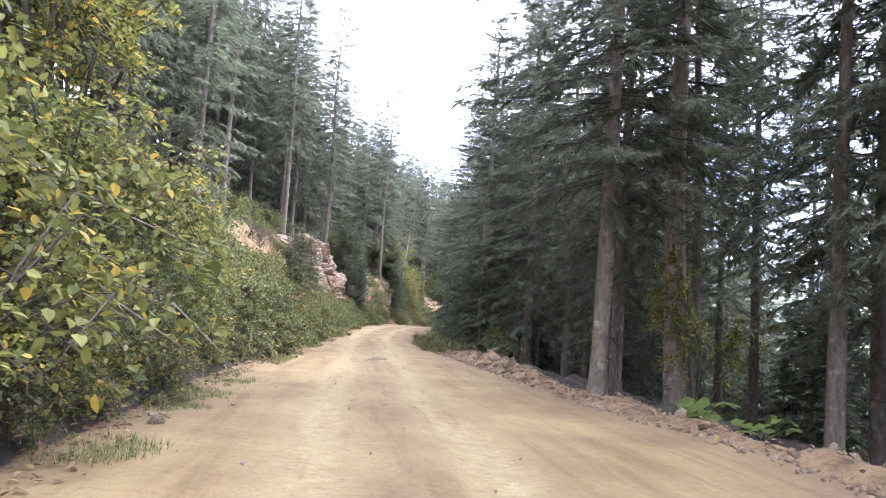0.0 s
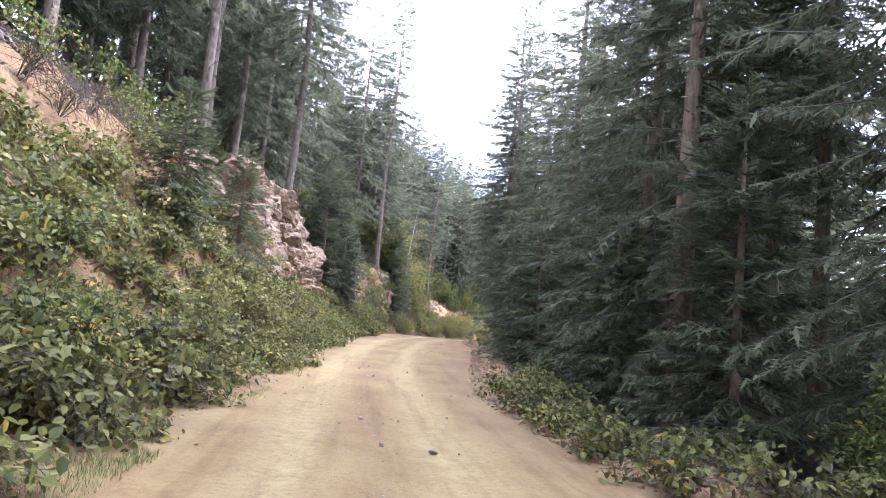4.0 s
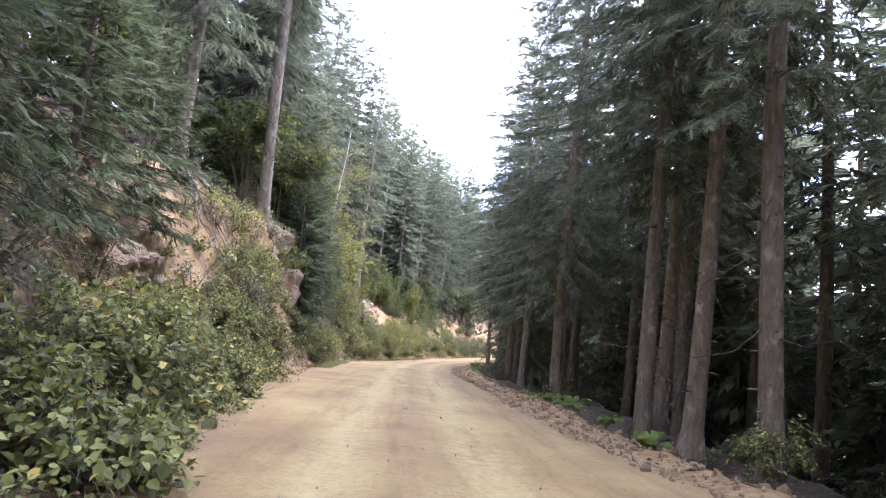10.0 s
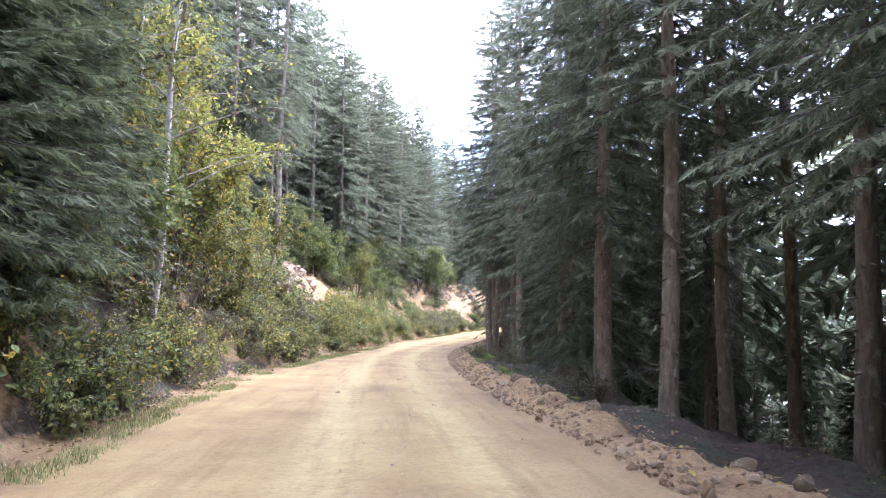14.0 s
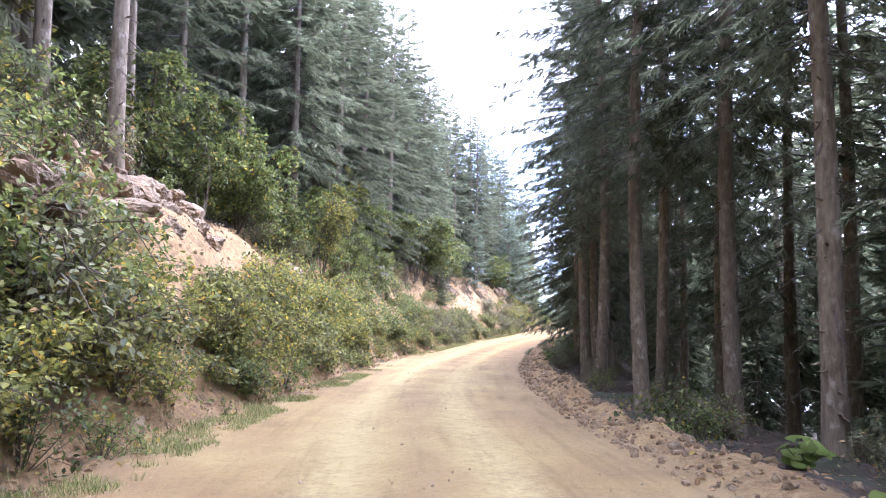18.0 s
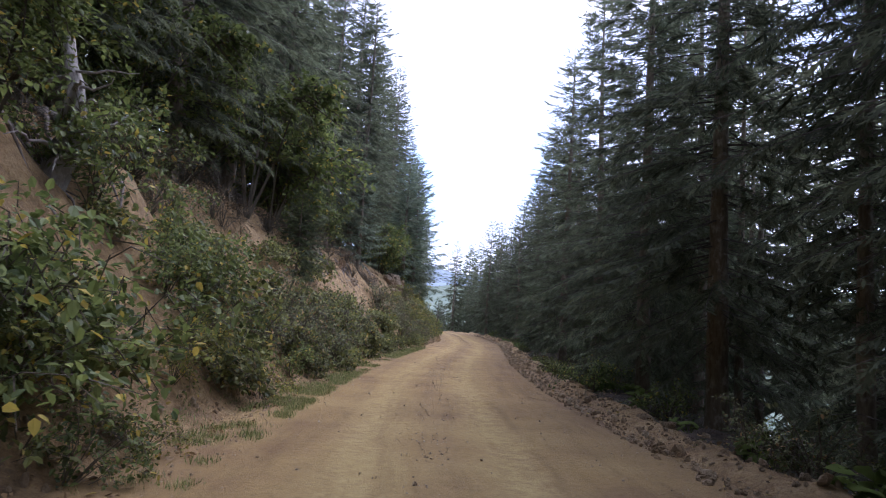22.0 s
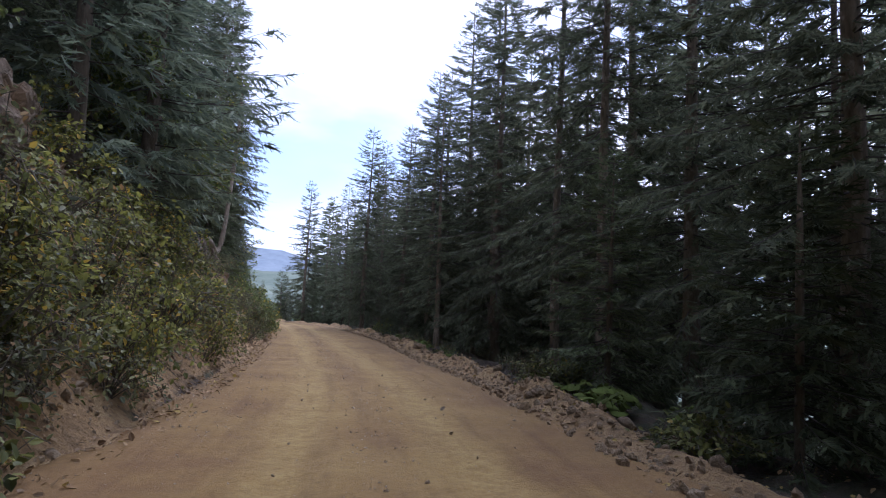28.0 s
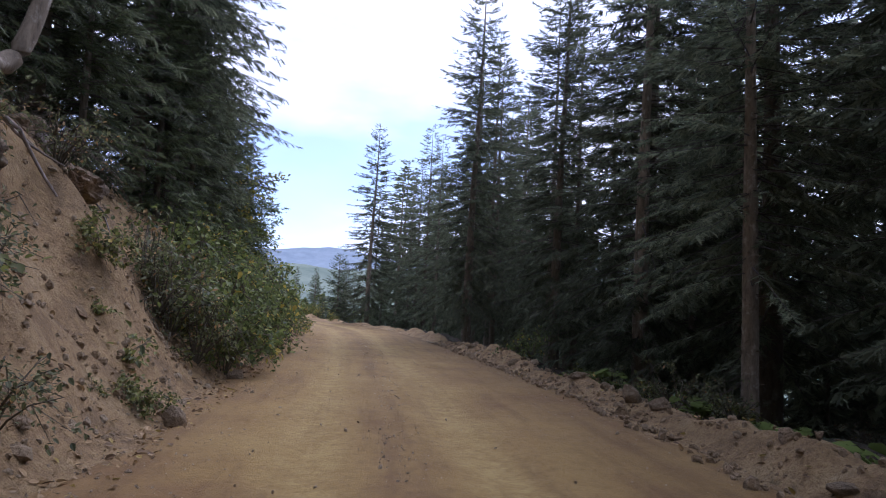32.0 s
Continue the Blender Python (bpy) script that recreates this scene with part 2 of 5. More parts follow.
def road_material():
    """Pale packed earth with two smoother wheel tracks and browner loose margins; attribute across runs over the width."""
    m, t, b = nodes_of("packed_dirt")
    v = object_coords(t)
    a = t.nodes.new("ShaderNodeAttribute")
    a.attribute_name = "track"
    e = t.nodes.new("ShaderNodeAttribute")
    e.attribute_name = "margin"
    big = noise_node(t, 0.55, 5, 0.6, v)
    mid = noise_node(t, 4.5, 8, 0.75, v)
    fine = noise_node(t, 45, 6, 0.75, v)
    base = ramp_node(t, big, [(0.3, (0.212, 0.13, 0.046)), (0.5, (0.283, 0.196, 0.066)), (0.7, (0.352, 0.262, 0.099))])
    track = ramp_node(t, mid, [(0.3, (0.342, 0.257, 0.099)), (0.7, (0.43, 0.342, 0.146))])
    k = t.nodes.new("ShaderNodeMath")
    k.operation = "MULTIPLY"
    link(t, a.outputs["Fac"], k.inputs[0])
    link(t, ramp_node(t, mid, [(0.25, (0.3, 0.3, 0.3)), (0.6, (1, 1, 1))]), k.inputs[1])
    c = mix_node(t, k.outputs[0], base, track)
    edge = ramp_node(t, mid, [(0.3, (0.135, 0.083, 0.04)), (0.7, (0.27, 0.178, 0.085))])
    k2 = t.nodes.new("ShaderNodeMath")
    k2.operation = "MULTIPLY"
    link(t, e.outputs["Fac"], k2.inputs[0])
    link(t, ramp_node(t, mid, [(0.35, (0.2, 0.2, 0.2)), (0.6, (1, 1, 1))]), k2.inputs[1])
    c = mix_node(t, k2.outputs[0], c, edge)
    patch = noise_node(t, 13, 9, 0.75, v)
    c = mix_node(t, 0.55, c, ramp_node(t, patch, [(0.36, (0.62, 0.58, 0.54)), (0.52, (1, 1, 1)), (0.68, (1.0, 0.98, 0.95))]), "MULTIPLY")
    c = mix_node(t, 0.6, c, ramp_node(t, fine, [(0.3, (0.62, 0.6, 0.58)), (0.55, (1, 1, 1))]), "MULTIPLY")
    flow = t.nodes.new("ShaderNodeCombineXYZ")
    for key, socket, k in (("run", "X", 0.22), ("off", "Y", 2.6)):
        q = t.nodes.new("ShaderNodeAttribute")
        q.attribute_name = key
        mul = t.nodes.new("ShaderNodeMath")
        mul.operation = "MULTIPLY"
        mul.inputs[1].default_value = k
        link(t, q.outputs["Fac"], mul.inputs[0])
        link(t, mul.outputs[0], flow.inputs[socket])
    streak = noise_node(t, 1.0, 7, 0.62, flow.outputs["Vector"])
    c = mix_node(t, 0.75, c, ramp_node(t, streak, [(0.36, (0.7, 0.64, 0.56)), (0.5, (0.97, 0.96, 0.94)), (0.64, (1.0, 1.0, 1.0))]), "MULTIPLY")
    clay = t.nodes.new("ShaderNodeAttribute")
    clay.attribute_name = "clay"
    c = mix_node(t, clay.outputs["Fac"], c, mix_node(t, 1.0, c, ramp_node(t, mid, [(0.35, (0.85, 0.73, 0.50)), (0.65, (0.94, 0.84, 0.60))]), "MULTIPLY"))
    link(t, c, b.inputs["Base Color"])
    b.inputs["Roughness"].default_value = 0.9
    hmix = mix_node(t, 0.5, patch, fine)
    bump_node(t, b, hmix, 0.8, 0.04)
    return m


M_GROUND = ground_material()
M_ROAD = road_material()
M_BARK = bark("spruce_bark", (0.08, 0.063, 0.041), (0.228, 0.182, 0.122), (0.33, 0.3, 0.235))
M_STEM = bark("shrub_stem", (0.05, 0.042, 0.026), (0.13, 0.105, 0.065), (0.17, 0.145, 0.1))
M_BRANCH = bark("dark_branch", (0.045, 0.036, 0.03), (0.11, 0.09, 0.075), (0.16, 0.15, 0.13))
M_TWIG = bark("grey_branch", (0.10, 0.08, 0.065), (0.27, 0.225, 0.185), (0.36, 0.33, 0.29))
M_SPRUCE = foliage("spruce_needles", (0.07, 0.084, 0.052), (0.178, 0.195, 0.114), through_light=0.54, gloss=0.04)
M_SPRUCE_YOUNG = foliage("young_spruce_needles", (0.05, 0.066, 0.034), (0.135, 0.158, 0.076), through_light=0.4, gloss=0.1)
M_PINE = foliage("pine_needles", (0.09, 0.115, 0.082), (0.2, 0.24, 0.155), through_light=0.42, gloss=0.1)
M_LEAF = foliage("broad_leaves", (0.05, 0.072, 0.02), (0.165, 0.195, 0.055), (0.38, 0.3, 0.055), 0.05, 0.45)
M_YELLOW = foliage("yellowing_leaves", (0.074, 0.09, 0.021), (0.235, 0.238, 0.054), (0.45, 0.32, 0.05), 0.08, 0.45)
M_BRAMBLE = foliage("bramble_leaves", (0.048, 0.058, 0.017), (0.19, 0.198, 0.055), (0.38, 0.29, 0.06), 0.03, 0.4)
M_DULL = foliage("dry_shrub_leaves", (0.055, 0.065, 0.03), (0.17, 0.175, 0.075), (0.30, 0.19, 0.075), 0.10, 0.35)
M_BUTTERBUR = foliage("butterbur_leaves", (0.05, 0.08, 0.018), (0.135, 0.17, 0.042), None, 0, 0.4, 0.8, 0.08)
M_GRASS = foliage("dry_grass", (0.06, 0.082, 0.022), (0.19, 0.21, 0.065), (0.36, 0.3, 0.14), 0.2, 0.3)
M_DRY = foliage("fallen_leaves", (0.11, 0.065, 0.03), (0.33, 0.22, 0.10), (0.40, 0.30, 0.08), 0.1, 0.2)
M_DEAD = bark("bleached_wood", (0.14, 0.12, 0.1), (0.36, 0.33, 0.29), (0.46, 0.44, 0.41))
M_BIRCH = bark("birch_bark", (0.2, 0.18, 0.15), (0.5, 0.47, 0.41), (0.62, 0.6, 0.55))
M_ROCK = rocky("outcrop_rock", [(0.3, (0.12, 0.087, 0.054)), (0.48, (0.29, 0.215, 0.132)), (0.72, (0.43, 0.345, 0.23))], (0.27, 0.17, 0.082))
M_STONE = rocky("rubble_stone", [(0.25, (0.185, 0.13, 0.07)), (0.5, (0.335, 0.248, 0.142)), (0.75, (0.47, 0.38, 0.25))], (0.30, 0.196, 0.093))

M_GRAVEL = rocky("road_gravel", [(0.25, (0.28, 0.21, 0.13)), (0.5, (0.41, 0.32, 0.21)), (0.75, (0.52, 0.44, 0.32))], (0.38, 0.28, 0.17))


# ---- the line of the road: plan and level ----
LINE = np.array([
    (2.9, -60, 0.9), (1.5, -30, 0.5), (0.1, 0, 0.0), (-1.4, 12.24, -0.39), (-2.48, 21.97, -0.62), (-3.65, 31.11, -0.84), (-4.4, 41.95, -0.92),
    (-4.07, 53.03, -0.95), (-3.24, 64.04, -1.2), (-2.25, 73.02, -1.44), (-1.09, 83.12, -1.86), (0.48, 94.54, -2.32), (2.95, 107.44, -2.84),
    (7.27, 120.33, -3.19), (13.1, 132.67, -3.37), (19.62, 144.22, -3.41), (26.45, 155.19, -3.42), (32.81, 165.62, -3.44), (38.25, 176.12, -3.59),
    (47.3, 193.9, -3.6), (54.9, 211.3, -3.6), (58.5, 227, -3.6), (58.0, 246, -3.2), (52.0, 268, -2.4), (40.0, 292, -1.4), (20.0, 330, 1.0)])


def smooth_line(p, n=24):
    out = []
    for i in range(len(p) - 1):
        a, b, c, d = p[max(i - 1, 0)], p[i], p[i + 1], p[min(i + 2, len(p) - 1)]
        for u in np.arange(n) / n:
            out.append(0.5 * (2 * b + (c - a) * u + (2 * a - 5 * b + 4 * c - d) * u * u + (3 * b - a - 3 * c + d) * u ** 3))
    return np.array(out + [p[-1]])


CURVE = smooth_line(LINE)
_run = np.r_[0, np.cumsum(np.hypot(*np.diff(CURVE[:, :2], axis=0).T))]
_run -= _run[np.argmin(np.hypot(CURVE[:, 0], CURVE[:, 1]))]
_tan = np.gradient(CURVE[:, :2], axis=0)
_tan /= np.linalg.norm(_tan, axis=1)[:, None]


def road_frame(s):
    x, y, z = (np.interp(s, _run, CURVE[:, k]) for k in range(3))
    tx, ty = np.interp(s, _run, _tan[:, 0]), np.interp(s, _run, _tan[:, 1])
    q = np.hypot(tx, ty)
    return x, y, z, tx / q, ty / q


def table(*rows):
    a = np.array(rows, float)
    return lambda s: np.interp(s, a[:, 0], a[:, 1])


left_edge = table((-60, -2.6), (0, -2.8), (18, -2.9), (26, -2.5), (36, -1.8), (50, -1.9), (58, -2.2), (66, -2.8), (78, -3.6), (92, -3.9), (102, -3.0), (112, -2.3), (135, -2.5), (160, -2.5), (190, -2.2), (225, -2.9), (330, -2.8))
right_edge = table((-60, 4.0), (0, 4.8), (9, 4.9), (20, 4.0), (35, 3.0), (45, 3.9), (55, 4.2), (70, 3.1), (90, 2.9), (108, 3.5), (125, 3.6), (150, 3.3), (172, 3.0), (182, 3.4), (195, 3.9), (220, 3.6), (330, 2.8))
bank_height = table((-60, 3.5), (0, 3.2), (20, 4.5), (36, 5.2), (50, 5.2), (60, 4.2), (78, 4.8), (90, 3.2), (105, 4.4), (120, 4.0), (135, 4.2), (150, 4.5), (165, 4.8), (180, 3.8), (192, 4.0), (205, 3.2), (225, 1.0), (245, 0.3), (330, 0.2))
bank_width = table((-60, 4), (0, 3.6), (30, 4.2), (44, 4.2), (52, 4.5), (57, 4.1), (66, 3.6), (76, 1.6), (80, 1.8), (84, 2.6), (95, 3.6), (115, 3.6), (135, 3.4), (148, 3.7), (156, 4.3), (166, 4.5), (172, 3.6), (192, 3.2), (220, 3.5), (330, 4))
hill_slope = table((-60, 0.62), (200, 0.62), (216, 0.4), (232, 0.05), (250, -0.15), (330, -0.2))
berm_height = table((-60, 0.3), (8, 0.38), (14, 0.3), (22, 0.62), (30, 0.15), (45, 0.25), (60, 0.15), (75, 0.25), (84, 0.45), (100, 0.25), (112, 0.4), (125, 0.3), (150, 0.35), (172, 0.3), (185, 0.55), (205, 0.5), (330, 0.3))
bare_soil = table((-60, 0.1), (4, 0.25), (20, 0.5), (30, 0.75), (45, 0.75), (60, 0.35), (66, 0.75), (80, 0.6), (88, 0.3), (101, 0.7), (104, 1.0), (114, 1.0), (117, 0.75), (128, 0.55), (136, 0.9), (140, 1.0), (152, 1.0), (172, 0.8), (178, 0.7), (186, 1.0), (200, 0.95), (208, 0.5), (225, 0.2), (330, 0.1))


def hash_noise(x, y):
    """Smooth value noise on arrays, about -1 to 1."""
    xi, yi = np.floor(x), np.floor(y)
    fx, fy = x - xi, y - yi
    fx, fy = fx * fx * (3 - 2 * fx), fy * fy * (3 - 2 * fy)

    def h(a, b):
        v = np.sin(a * 127.1 + b * 311.7) * 43758.5453
        return 2 * (v - np.floor(v)) - 1
    return (h(xi, yi) * (1 - fx) + h(xi + 1, yi) * fx) * (1 - fy) + (h(xi, yi + 1) * (1 - fx) + h(xi + 1, yi + 1) * fx) * fy


def step01(x):
    x = np.clip(x, 0, 1)
    return x * x * (3 - 2 * x)


def ground_h(s, d):
    """Height of the ground over the road's level at the run s and the offset d (right is positive)."""
    s, d = np.asarray(s, float), np.asarray(d, float)
    le, re = left_edge(s), right_edge(s)
    xl, xr = np.maximum(le - d, 0), np.maximum(d - re, 0)
    H, W = bank_height(s), bank_width(s)
    u = xl / W
    bank = H * (0.55 * np.clip(u, 0, 1) + 0.45 * step01(u)) + hill_slope(s) * np.maximum(xl - W, 0) * np.exp(-np.maximum(xl - W, 0) / 160)
    ridged = 0.5 - np.abs(hash_noise(s * 0.9 + 31, d * 0.7 + 8))
    rough = 0.35 * hash_noise(s * 0.45, d * 0.6) + 0.22 * hash_noise(s * 1.1 + 7, d * 1.2) + 0.35 * ridged + 0.14 * hash_noise(s * 2.3 + 5, d * 2.6 + 3) + 0.07 * hash_noise(s * 4.1, d * 4.3 + 3)
    left = bank + rough * np.clip(xl / 1.2, 0, 1) * 0.9
    bh = berm_height(s) * (0.55 + 0.4 * hash_noise(s * 0.9, 3.3) + 0.2 * hash_noise(s * 2.7, d * 2.0))
    berm = bh * np.exp(-((xr - 0.55) / 0.42) ** 2) * np.clip(xr / 0.25, 0, 1)
    deep = np.maximum(xr - 3.5, 0)
    fall = -0.12 * np.clip(xr, 0, 3.5) - 70 * (1 - np.exp(-deep * 0.48 / 70))
    right = berm + fall + rough * np.clip(xr / 1.5, 0, 1) * 0.6
    base = np.where(d < le, left, np.where(d > re, right, 0.0))
    return base


def spot(s, d, lift=0.0):
    """World place on the ground."""
    x, y, z, tx, ty = road_frame(s)
    return Vector((float(x + ty * d), float(y - tx * d), float(z + ground_h(s, d) + lift)))


def spots_at(s, d, lift=0.0):
    """World places on the ground for arrays of run and offset, as rows of x, y, z."""
    x, y, z, tx, ty = road_frame(s)
    on_road = 0.02 * ((d > left_edge(s)) & (d < right_edge(s)))
    return np.stack([x + ty * d, y - tx * d, z + ground_h(s, d) + on_road + lift], -1)


def strip_mesh(name, S, D, H, mat, attrs=None):
    """A grid over run S (n), offsets D (n, m) and heights over the road's level H (n, m)."""
    n, m = D.shape
    x, y, z, tx, ty = (q[:, None] for q in road_frame(S))
    far = np.clip((np.abs(D) - 25) / 80, 0, 1)
    nx, ny = ty * (1 - far) + 0.93 * far, -tx * (1 - far) - 0.36 * far
    q = np.hypot(nx, ny)
    V = np.stack([x + nx / q * D, y + ny / q * D, z + H], -1).reshape(-1, 3)
    i = np.arange(n * m).reshape(n, m)
    F = np.stack([i[:-1, :-1], i[:-1, 1:], i[1:, 1:], i[1:, :-1]], -1).reshape(-1, 4)
    me = bpy.data.meshes.new(name)
    me.from_pydata(V.tolist(), [], F.tolist())
    me.polygons.foreach_set("use_smooth", np.ones(len(F), bool))
    for key, val in (attrs or {}).items():
        a = me.attributes.new(key, "FLOAT", "POINT")
        a.data.foreach_set("value", np.asarray(val, np.float32).ravel())
    me.materials.append(mat)
    ob = new(name, me)
    # faces upwards
    if me.polygons[0].normal.z < 0:
        me.flip_normals()
    return ob


def build_ground():
    S = np.r_[np.arange(-58, -6, 2.0), np.arange(-6, 232, 0.3), np.arange(232, 322, 2.0)]
    off = np.r_[-400, -220, -120, -80, -60, -45, -36, np.arange(-30, -12, 1.5), np.arange(-12, -8, 0.5), np.arange(-8, -1.0, 0.2), np.arange(-1.0, 2.6, 0.9), np.arange(2.6, 8.2, 0.2), np.arange(8.5, 16, 0.8), np.arange(17, 40, 2.5), 48, 60, 80, 120, 200, 320, 600, 1000, 1600]
    D = np.repeat(off[None, :], len(S), 0)
    SS = np.repeat(S[:, None], len(off), 1)
    H = ground_h(SS, D)
    le, re = left_edge(SS), right_edge(SS)
    H = np.where((D > le + 0.3) & (D < re - 0.3), -0.12, H)
    u = (le - D) / bank_width(SS)
    on_bank = np.clip(0.55 + u / 0.2, 0, 1) * np.clip((1.45 - u) / 0.3, 0, 1)
    bare = bare_soil(SS) * on_bank * (D < le) + 0.75 * np.exp(-((D - re - 0.4) / 0.7) ** 2) * (D > re - 0.5) + 0.9 * ((D >= le) & (D <= re))
    g = strip_mesh("ground", S, D, H, M_GROUND, {"bare": bare})
    tagged(g, "forest hillside with cut earth bank and litter", "ground", kind="structure")
    # the road surface
    n = 44
    S = np.arange(-50, 300, 0.3)
    u = np.linspace(0, 1, n)[None, :]
    le = left_edge(S)[:, None] - 0.25 + 0.3 * hash_noise(S * 0.8, S * 0 + 5)[:, None] + 0.12 * hash_noise(S * 2.7, S * 0 + 9)[:, None]
    re = right_edge(S)[:, None] + 0.15 + 0.3 * hash_noise(S * 0.7, S * 0 + 15)[:, None] + 0.12 * hash_noise(S * 2.9, S * 0 + 19)[:, None]
    D = le + (re - le) * u
    SS = np.repeat(S[:, None], n, 1)
    wob = 0.18 * hash_noise(S * 0.07, S * 0 + 2)[:, None]
    rut = np.exp(-((D - (-0.45 + wob)) / 0.38) ** 2) + np.exp(-((D - (1.25 + wob)) / 0.40) ** 2)
    edge = np.clip(1 - np.minimum((D - le) * 1.1, (re - D) * 0.7) / 1.3, 0, 1) + 0.35 * np.exp(-((D - 0.4 - wob) / 0.22) ** 2)
    H = 0.02 - 0.03 * rut + 0.011 * hash_noise(SS * 1.1, D * 1.6) + 0.008 * hash_noise(SS * 3.1, D * 3.3) - 0.09 * np.clip(1 - np.minimum(D - le, re - D) / 0.2, 0, 1)
    ob = strip_mesh("road", S, D, H, M_ROAD, {"track": np.clip(rut, 0, 1), "run": SS, "off": D, "margin": edge, "clay": step01((SS - 112) / 30)})
    tagged(ob, "pale unpaved forest road of packed earth with wheel tracks", "road", kind="structure")


build_ground()


# ---- mesh helpers ----
def mesh_of(name, V, F, mats, slots=None, smooth=False):
    me = bpy.data.meshes.new(name)
    me.from_pydata(np.asarray(V).tolist(), [], [list(f) for f in F] if not isinstance(F, np.ndarray) else F.tolist())
    for m in mats:
        me.materials.append(m)
    if slots is not None:
        me.polygons.foreach_set("material_index", np.asarray(slots, np.int32))
    if smooth:
        me.polygons.foreach_set("use_smooth", np.ones(len(me.polygons), bool))
    return me


def part(name, me, parent, label=""):
    ob = new(name, me)
    ob.parent = parent
    if label:
        tagged(ob, label)
    return ob


def tube(points, radii, sides=8, rng=None, wobble=0.0):
    """Vertices and quads of a tapering tube along points."""
    P, r = np.asarray(points, float), np.asarray(radii, float)
    n = len(P)
    T = np.gradient(P, axis=0)
    T /= np.linalg.norm(T, axis=1)[:, None] + 1e-9
    ref = np.where(np.abs(T[:, 2:3]) > 0.8, np.array([[1.0, 0, 0]]), np.array([[0, 0, 1.0]]))
    A = np.cross(T, ref)
    A /= np.linalg.norm(A, axis=1)[:, None] + 1e-9
    B = np.cross(T, A)
    a = np.linspace(0, 2 * np.pi, sides, endpoint=False)
    rr = r[:, None] * (1 + (wobble * rng.normal(size=(n, sides)) if rng is not None and wobble else 0))
    V = P[:, None] + rr[..., None] * (np.cos(a)[None, :, None] * A[:, None] + np.sin(a)[None, :, None] * B[:, None])
    i = np.arange(n * sides).reshape(n, sides)
    j = np.roll(i, -1, axis=1)
    F = np.stack([i[:-1], j[:-1], j[1:], i[1:]], -1).reshape(-1, 4)
    return V.reshape(-1, 3), F


class Heap:
    """Collects vertices and faces of several pieces into one mesh."""

    def __init__(self):
        self.V, self.F, self.n = [], [], 0

    def add(self, V, F):
        V = np.asarray(V, float)
        self.V.append(V)
        self.F += (np.asarray(F) + self.n).tolist()
        self.n += len(V)

    def mesh(self, name, mat, smooth=False):
        return mesh_of(name, np.concatenate(self.V), self.F, [mat], smooth=smooth)


def sprays(base, way, side, length, width, teeth):
    """Needle sprays: each a narrow kite, with thin side twiglets when teeth > 0. All arrays are (n, 3) or (n,)."""
    n = len(base)
    L, w = length[:, None], width[:, None]
    V = [base, base + way * L * 0.45 + side * w, base + way * L, base + way * L * 0.45 - side * w]
    k = 4
    F = [np.array([[0, 1, 2, 3]])]
    broad = 0.15 if teeth < 4 else 0.085
    for q in range(teeth):
        u0 = 0.06 + 0.8 * q / max(teeth, 1)
        sgn = 1 if q % 2 else -1
        tip = base + way * L * (u0 + 0.26) + side * (sgn * L * (0.38 - 0.25 * u0))
        V += [base + way * L * u0, base + way * L * (u0 + broad), tip]
        F.append(np.array([[k, k + 1, k + 2]]))
        k += 3
    V = np.stack(V, 1)
    base_i = (np.arange(n) * k)[:, None]
    faces = []
    for f in F:
        faces += (base_i + f).tolist()
    return V.reshape(-1, 3), faces


def norm(a):
    return a / (np.linalg.norm(a, axis=-1, keepdims=True) + 1e-9)


